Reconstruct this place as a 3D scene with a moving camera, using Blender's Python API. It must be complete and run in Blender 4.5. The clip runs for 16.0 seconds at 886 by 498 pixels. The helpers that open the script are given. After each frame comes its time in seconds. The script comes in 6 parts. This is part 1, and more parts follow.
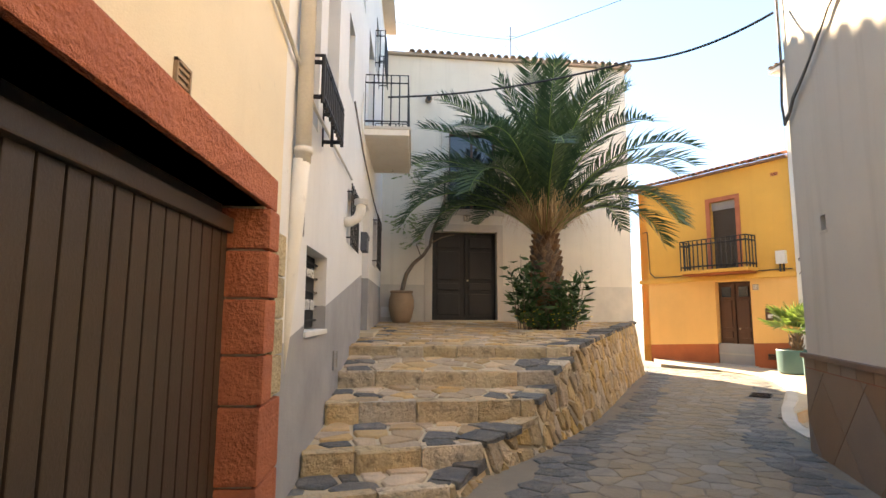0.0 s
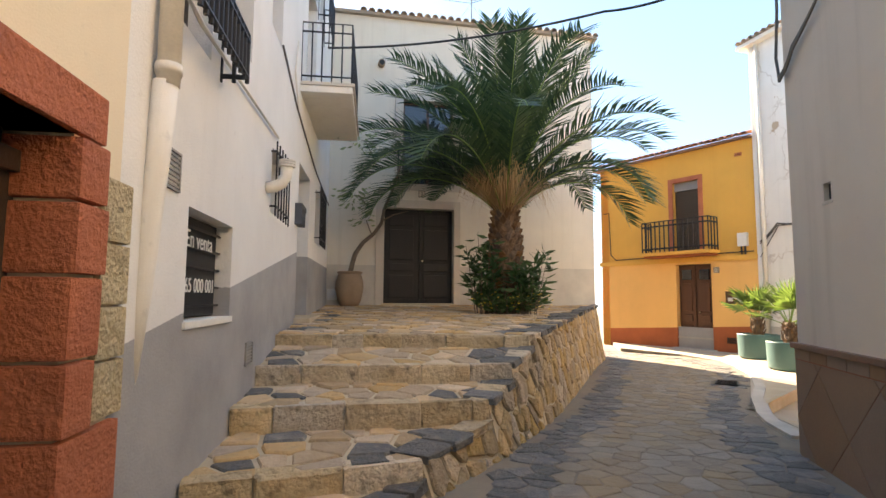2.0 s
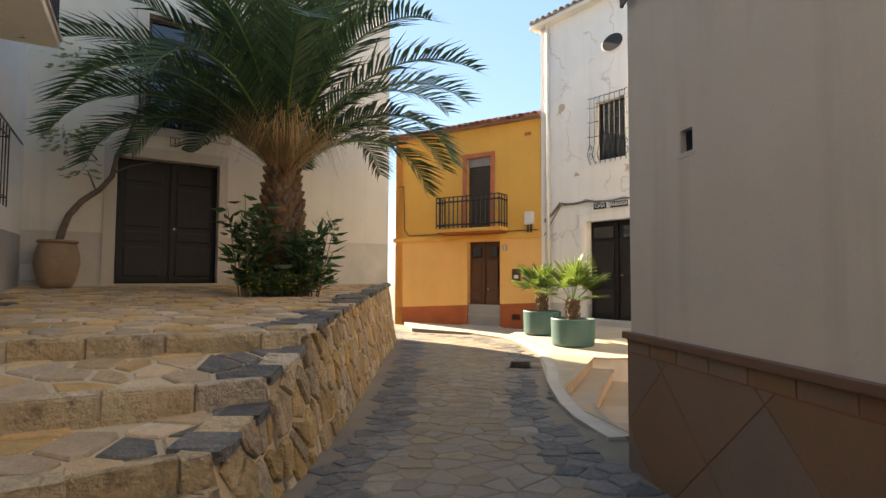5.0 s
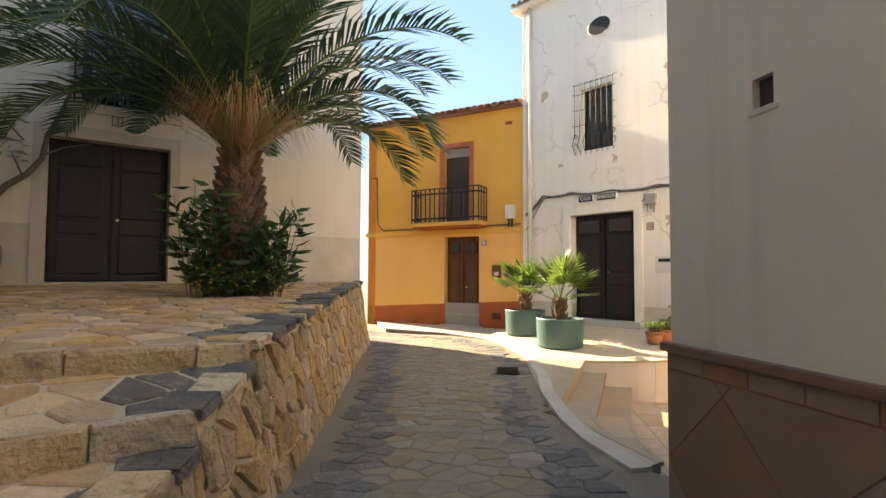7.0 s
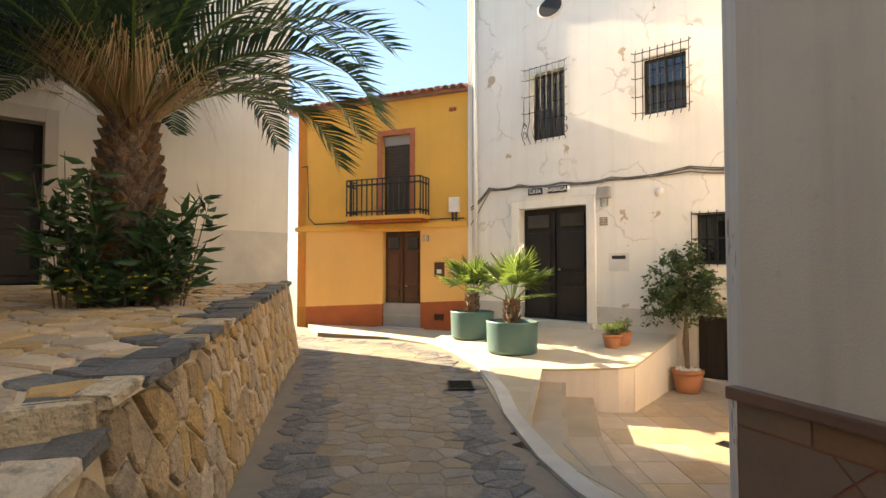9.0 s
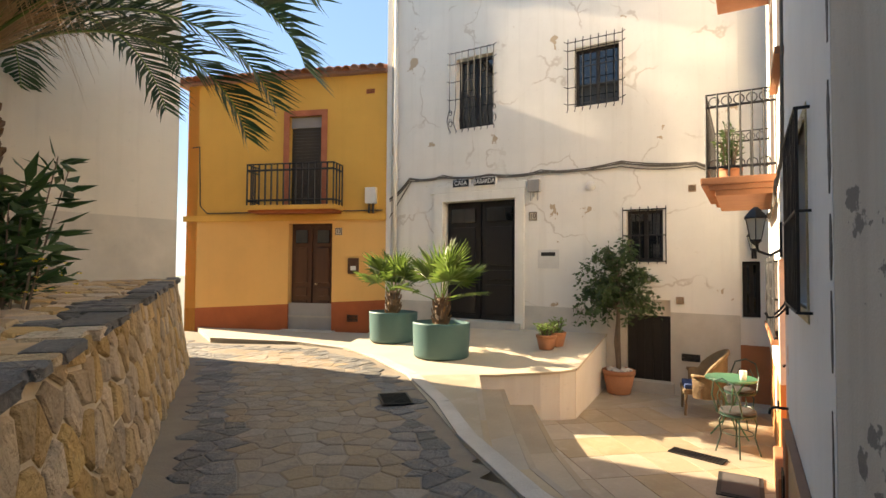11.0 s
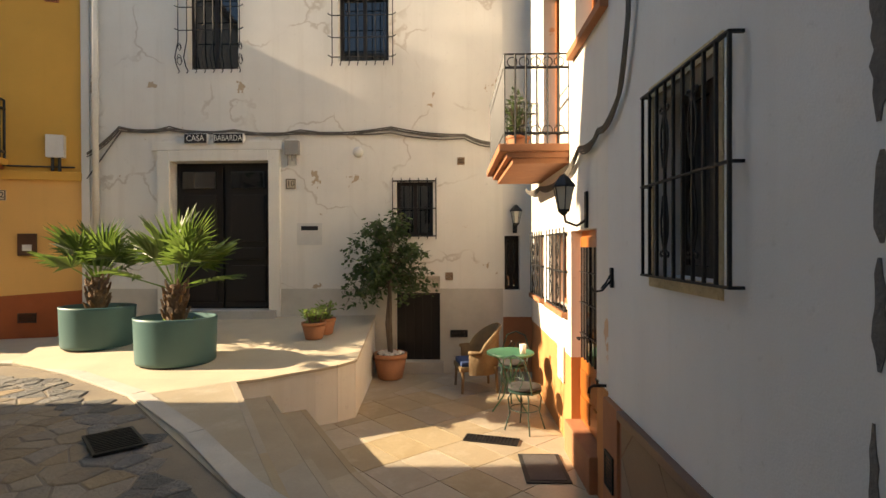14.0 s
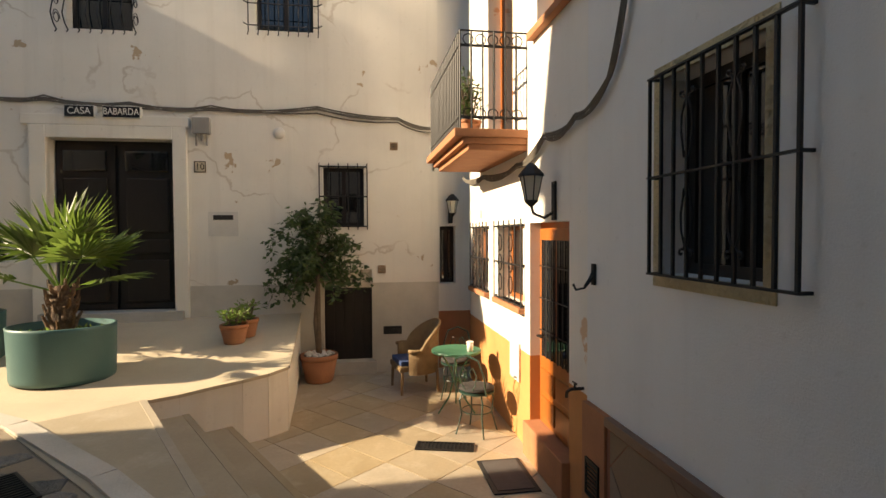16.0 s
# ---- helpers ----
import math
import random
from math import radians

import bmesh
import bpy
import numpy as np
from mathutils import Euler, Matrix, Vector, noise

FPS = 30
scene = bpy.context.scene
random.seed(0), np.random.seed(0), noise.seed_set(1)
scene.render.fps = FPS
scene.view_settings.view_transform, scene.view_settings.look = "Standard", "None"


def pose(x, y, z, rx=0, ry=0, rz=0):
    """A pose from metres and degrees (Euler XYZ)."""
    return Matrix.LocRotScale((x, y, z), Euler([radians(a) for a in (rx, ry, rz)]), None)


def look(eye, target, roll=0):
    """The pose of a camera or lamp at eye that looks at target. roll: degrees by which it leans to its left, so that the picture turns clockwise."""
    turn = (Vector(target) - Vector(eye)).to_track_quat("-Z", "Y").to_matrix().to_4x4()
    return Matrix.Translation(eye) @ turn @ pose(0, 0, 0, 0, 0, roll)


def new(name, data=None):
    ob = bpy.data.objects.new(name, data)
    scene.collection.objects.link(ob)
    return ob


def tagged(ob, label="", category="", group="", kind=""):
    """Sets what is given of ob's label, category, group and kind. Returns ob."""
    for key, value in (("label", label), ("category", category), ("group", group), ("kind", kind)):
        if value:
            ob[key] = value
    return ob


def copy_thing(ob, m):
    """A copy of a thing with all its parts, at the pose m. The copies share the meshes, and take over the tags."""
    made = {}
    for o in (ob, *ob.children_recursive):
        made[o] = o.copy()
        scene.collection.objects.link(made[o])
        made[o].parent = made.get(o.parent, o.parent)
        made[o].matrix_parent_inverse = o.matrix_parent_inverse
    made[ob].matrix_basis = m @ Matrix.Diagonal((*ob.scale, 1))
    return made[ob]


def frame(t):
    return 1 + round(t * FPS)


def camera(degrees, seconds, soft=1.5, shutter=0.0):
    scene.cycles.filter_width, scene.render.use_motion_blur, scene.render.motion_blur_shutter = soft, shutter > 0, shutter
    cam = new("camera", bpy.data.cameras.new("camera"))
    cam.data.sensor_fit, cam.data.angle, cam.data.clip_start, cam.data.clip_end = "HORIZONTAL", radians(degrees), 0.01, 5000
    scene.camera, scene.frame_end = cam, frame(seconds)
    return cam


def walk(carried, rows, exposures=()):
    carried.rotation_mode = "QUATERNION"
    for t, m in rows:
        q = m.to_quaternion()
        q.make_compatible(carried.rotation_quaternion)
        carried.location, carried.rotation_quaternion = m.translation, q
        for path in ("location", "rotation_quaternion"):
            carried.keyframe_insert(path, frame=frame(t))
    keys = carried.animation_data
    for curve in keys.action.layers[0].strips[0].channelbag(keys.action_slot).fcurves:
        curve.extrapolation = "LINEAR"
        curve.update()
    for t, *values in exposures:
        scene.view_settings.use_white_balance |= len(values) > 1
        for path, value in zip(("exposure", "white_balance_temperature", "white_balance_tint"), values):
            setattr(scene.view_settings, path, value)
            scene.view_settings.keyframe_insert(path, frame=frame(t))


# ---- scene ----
# camera -------------------------------------------------------------
cam = camera(79.9, 16.0)
PATH = [
    (0, (0.034, 0.094, 1.458), (0.142, 2.076, 1.703), 0.3),
    (0.5, (0.135, 0.371, 1.454), (0.246, 2.355, 1.679), 0.2),
    (1, (0.197, 0.569, 1.461), (0.321, 2.554, 1.669), 0.2),
    (1.5, (0.24, 0.84, 1.476), (0.403, 2.824, 1.664), 0.2),
    (2, (0.281, 1.037, 1.472), (0.537, 3.012, 1.652), 0.4),
    (2.5, (0.379, 1.321, 1.481), (0.8, 3.269, 1.651), 0.4),
    (3, (0.443, 1.557, 1.475), (0.981, 3.476, 1.643), 0.3),
    (3.5, (0.521, 1.885, 1.494), (1.184, 3.766, 1.636), 0.4),
    (4, (0.635, 2.114, 1.481), (1.419, 3.95, 1.611), 0.3),
    (4.5, (0.799, 2.401, 1.492), (1.706, 4.18, 1.605), 0.3),
    (7, (1.29, 3.495, 1.485), (2.365, 5.18, 1.573), 0.2),
    (7.5, (1.358, 3.708, 1.492), (2.48, 5.361, 1.579), 0.1),
    (8, (1.494, 4.021, 1.517), (2.69, 5.622, 1.593), -0.0),
    (8.5, (1.622, 4.25, 1.552), (2.869, 5.812, 1.622), -0.1),
    (9, (1.78, 4.501, 1.563), (3.058, 6.038, 1.631), -0.0),
    (11.5, (2.267, 5.74, 1.482), (3.904, 6.886, 1.544), 0.4),
    (12, (2.465, 5.908, 1.466), (4.189, 6.92, 1.523), 0.3),
    (12.5, (2.606, 6.055, 1.46), (4.406, 6.926, 1.514), 0.1),
    (13, (2.725, 6.256, 1.476), (4.597, 6.959, 1.504), -0.0),
    (13.5, (2.818, 6.444, 1.474), (4.754, 6.945, 1.478), -0.1),
    (14, (3.008, 6.594, 1.457), (4.974, 6.959, 1.445), -0.2),
    (14.5, (3.129, 6.709, 1.471), (5.109, 6.987, 1.434), -0.2),
    (15, (3.196, 6.87, 1.487), (5.183, 7.09, 1.435), -0.2),
    (15.5, (3.309, 7.023, 1.498), (5.304, 7.139, 1.44), -0.3),
    (16, (3.432, 7.122, 1.506), (5.431, 7.125, 1.447), -0.3),
]
walk(cam, [(t, look(eye, target, roll)) for t, eye, target, roll in PATH], exposures=[(0, 2.8, 8700, 14), (2.5, 2.6, 8200, 14), (3.5, 2.65, 8700, 14), (4.5, 2.15, 8700, 13), (9, 2.35, 9100, 12), (11.5, 1.8, 8500, 11), (13, 1.45, 8900, 11), (15, 1.45, 8900, 11), (16, 1.25, 8900, 11)])

# light --------------------------------------------------------------
TO_SUN = Vector((-0.19, 0.977, 0.47)).normalized()
world = bpy.data.worlds.new("sky")
scene.world = world
world.use_nodes = True
wn = world.node_tree.nodes
sky = wn.new("ShaderNodeTexSky")
sky.sky_type = "NISHITA"
sky.sun_disc = False
sky.sun_elevation = math.asin(TO_SUN.z)
sky.sun_rotation = math.atan2(TO_SUN.x, TO_SUN.y)
sky.air_density, sky.dust_density, sky.ozone_density = 1.0, 0.25, 2.5
wn["Background"].inputs[1].default_value = 0.15
# deep clear blue, with only a little of the glow round the sun
clear = wn.new("ShaderNodeMix")
clear.data_type = "RGBA"
clear.inputs[0].default_value = 0.82
clear.inputs[7].default_value = (0.42, 0.92, 1.85, 1)
world.node_tree.links.new(sky.outputs[0], clear.inputs[6])
world.node_tree.links.new(clear.outputs[2], wn["Background"].inputs[0])
sun = new("sun", bpy.data.lights.new("sun", "SUN"))
sun.data.energy, sun.data.angle, sun.data.color = 5.0, radians(0.5), (1.0, 0.92, 0.8)
sun.matrix_world = look(TO_SUN * 30, (0, 0, 0))


# materials ----------------------------------------------------------
def nodes_of(name):
    m = bpy.data.materials.new(name)
    m.use_nodes = True
    nt = m.node_tree
    return m, nt, nt.nodes["Principled BSDF"]


def mixer(nt, a, b, fac):
    n = nt.nodes.new("ShaderNodeMix")
    n.data_type = "RGBA"
    for v, k in ((fac, 0), (a, 6), (b, 7)):
        if isinstance(v, bpy.types.NodeSocket):
            nt.links.new(v, n.inputs[k])
        else:
            n.inputs[k].default_value = v if k == 0 else (*v, 1)
    return n.outputs[2]


def noise_of(nt, vec, scale, detail=4, lo=0.35, hi=0.65, rough=0.6):
    n = nt.nodes.new("ShaderNodeTexNoise")
    n.inputs["Scale"].default_value, n.inputs["Detail"].default_value, n.inputs["Roughness"].default_value = scale, detail, rough
    nt.links.new(vec, n.inputs["Vector"])
    r = nt.nodes.new("ShaderNodeMapRange")
    r.inputs[1].default_value, r.inputs[2].default_value = lo, hi
    nt.links.new(n.outputs[0], r.inputs[0])
    return r.outputs[0]


def maths(nt, op, a, b=0.0, c=None):
    n = nt.nodes.new("ShaderNodeMath")
    n.operation = op
    for k, v in enumerate((a, b) if c is None else (a, b, c)):
        if isinstance(v, bpy.types.NodeSocket):
            nt.links.new(v, n.inputs[k])
        else:
            n.inputs[k].default_value = v
    return n.outputs[0]


def bumped(nt, bsdf, height, strength, dist):
    b = nt.nodes.new("ShaderNodeBump")
    b.inputs["Strength"].default_value, b.inputs["Distance"].default_value = strength, dist
    nt.links.new(height, b.inputs["Height"])
    nt.links.new(b.outputs[0], bsdf.inputs["Normal"])


def coords(nt, kind="Object"):
    return nt.nodes.new("ShaderNodeTexCoord").outputs[kind]


def surface(name, c1, c2, scale=3.0, fine=60.0, rough=0.8, bump=0.3, dist=0.01, metal=0.0, c3=None, vary=0.0, stretch=None):
    """Two-scale mottled surface; vary: change from piece to piece."""
    m, nt, p = nodes_of(name)
    vec = coords(nt)
    if stretch:
        mp = nt.nodes.new("ShaderNodeMapping")
        mp.inputs["Scale"].default_value = stretch
        nt.links.new(vec, mp.inputs[0])
        vec = mp.outputs[0]
    if vary:
        info = nt.nodes.new("ShaderNodeObjectInfo")
        add = nt.nodes.new("ShaderNodeVectorMath")
        add.operation = "MULTIPLY_ADD"
        add.inputs[1].default_value = (1, 1, 1)
        comb = nt.nodes.new("ShaderNodeCombineXYZ")
        ten = maths(nt, "MULTIPLY", info.outputs["Random"], 37.0)
        for k in range(3):
            nt.links.new(ten, comb.inputs[k])
        nt.links.new(vec, add.inputs[0])
        nt.links.new(comb.outputs[0], add.inputs[2])
        vec = add.outputs[0]
    big = noise_of(nt, vec, scale)
    small = noise_of(nt, vec, fine, 6, 0.3, 0.7)
    col = mixer(nt, c1, c2, big)
    if c3:
        col = mixer(nt, col, c3, maths(nt, "MULTIPLY", noise_of(nt, vec, scale * 2.7, 5, 0.52, 0.7), 0.8))
    col = mixer(nt, col, tuple(v * 0.72 for v in c1), maths(nt, "MULTIPLY", small, 0.45))
    if vary:
        isl = nt.nodes.new("ShaderNodeNewGeometry").outputs["Random Per Island"]
        rnd = maths(nt, "FRACT", maths(nt, "ADD", info.outputs["Random"], isl))
        hsv = nt.nodes.new("ShaderNodeHueSaturation")
        nt.links.new(maths(nt, "MULTIPLY_ADD", rnd, 2 * vary, 1 - vary), hsv.inputs["Value"])
        nt.links.new(maths(nt, "MULTIPLY_ADD", maths(nt, "FRACT", maths(nt, "MULTIPLY", rnd, 7.3)), 0.5, 0.72), hsv.inputs["Saturation"])
        nt.links.new(col, hsv.inputs["Color"])
        col = hsv.outputs[0]
    nt.links.new(col, p.inputs["Base Color"])
    p.inputs["Roughness"].default_value, p.inputs["Metallic"].default_value = rough, metal
    if bump:
        h = maths(nt, "ADD", maths(nt, "MULTIPLY", small, 0.5), big)
        bumped(nt, p, h, bump, dist)
    return m


def plaster(name, wall, dado=None, a=0.0, b=-99.0, wear=None, streak=0.3, bump=0.25, kink=None, cracks=0.0, grain=90.0):
    """Painted render; below the line z = a*x + b (level past x = kink) the dado's paint; wear: colour of bare patches."""
    m, nt, p = nodes_of(name)
    vec = coords(nt)
    sep = nt.nodes.new("ShaderNodeSeparateXYZ")
    nt.links.new(vec, sep.inputs[0])
    big = noise_of(nt, vec, 0.7, 5, 0.3, 0.75)
    fine = noise_of(nt, vec, grain, 5, 0.3, 0.7)
    mp = nt.nodes.new("ShaderNodeMapping")
    mp.inputs["Scale"].default_value = (5.0, 5.0, 0.28)
    nt.links.new(vec, mp.inputs[0])
    runs = noise_of(nt, mp.outputs[0], 1.0, 6, 0.52, 0.8)
    col = mixer(nt, wall, tuple(v * 0.86 for v in wall), big)
    col = mixer(nt, col, tuple(w * k for w, k in zip(wall, (0.6, 0.57, 0.52))), maths(nt, "MULTIPLY", runs, streak))
    if cracks:
        wob = nt.nodes.new("ShaderNodeTexNoise")
        wob.inputs["Scale"].default_value = 1.6
        wob.inputs["Detail"].default_value = 5
        nt.links.new(vec, wob.inputs["Vector"])
        sc = nt.nodes.new("ShaderNodeVectorMath")
        sc.operation = "MULTIPLY_ADD"
        sc.inputs[1].default_value = (0.9, 0.9, 0.9)
        nt.links.new(wob.outputs["Color"], sc.inputs[0])
        nt.links.new(vec, sc.inputs[2])
        vor = nt.nodes.new("ShaderNodeTexVoronoi")
        vor.feature = "DISTANCE_TO_EDGE"
        vor.inputs["Scale"].default_value = 0.62
        nt.links.new(sc.outputs[0], vor.inputs["Vector"])
        line = nt.nodes.new("ShaderNodeMapRange")
        line.inputs[1].default_value, line.inputs[2].default_value = 0.004, 0.016
        line.inputs[3].default_value, line.inputs[4].default_value = 1, 0
        nt.links.new(vor.outputs["Distance"], line.inputs[0])
        gate = noise_of(nt, vec, 1.1, 2, 0.45, 0.55)
        col = mixer(nt, col, (0.42, 0.33, 0.24), maths(nt, "MULTIPLY", maths(nt, "MULTIPLY", line.outputs[0], gate), cracks))
    if wear:
        patch = noise_of(nt, vec, 2.1, 6, 0.65, 0.66)
        col = mixer(nt, col, wear, patch)
    if dado:
        x = sep.outputs[0] if kink is None else maths(nt, "MINIMUM", sep.outputs[0], kink)
        edge = maths(nt, "MULTIPLY_ADD", x, a, b)
        edge = maths(nt, "ADD", edge, maths(nt, "MULTIPLY", fine, 0.012))
        low = maths(nt, "LESS_THAN", sep.outputs[2], edge)
        dcol = mixer(nt, dado, tuple(v * 0.75 for v in dado), noise_of(nt, vec, 1.4, 6, 0.35, 0.7))
        col = mixer(nt, col, dcol, low)
    col = mixer(nt, col, (0.25, 0.22, 0.18), maths(nt, "MULTIPLY", noise_of(nt, vec, 14, 5, 0.62, 0.8), 0.25))
    nt.links.new(col, p.inputs["Base Color"])
    p.inputs["Roughness"].default_value = 0.9
    h = maths(nt, "ADD", maths(nt, "MULTIPLY", fine, 0.35), noise_of(nt, vec, 5, 4, 0.2, 0.8))
    bumped(nt, p, h, bump, 0.012)
    return m


def leafy(name, c1, c2, through_col=0.35):
    m, nt, p = nodes_of(name)
    info = nt.nodes.new("ShaderNodeNewGeometry").outputs["Random Per Island"]
    col = mixer(nt, c1, c2, info)
    nt.links.new(col, p.inputs["Base Color"])
    p.inputs["Roughness"].default_value = 0.45
    tr = nt.nodes.new("ShaderNodeBsdfTranslucent")
    hsv = nt.nodes.new("ShaderNodeHueSaturation")
    hsv.inputs["Value"].default_value = 2.2
    nt.links.new(col, hsv.inputs["Color"])
    nt.links.new(hsv.outputs[0], tr.inputs[0])
    mx = nt.nodes.new("ShaderNodeMixShader")
    mx.inputs[0].default_value = through_col
    nt.links.new(p.outputs[0], mx.inputs[1])
    nt.links.new(tr.outputs[0], mx.inputs[2])
    nt.links.new(mx.outputs[0], nt.nodes["Material Output"].inputs[0])
    return m


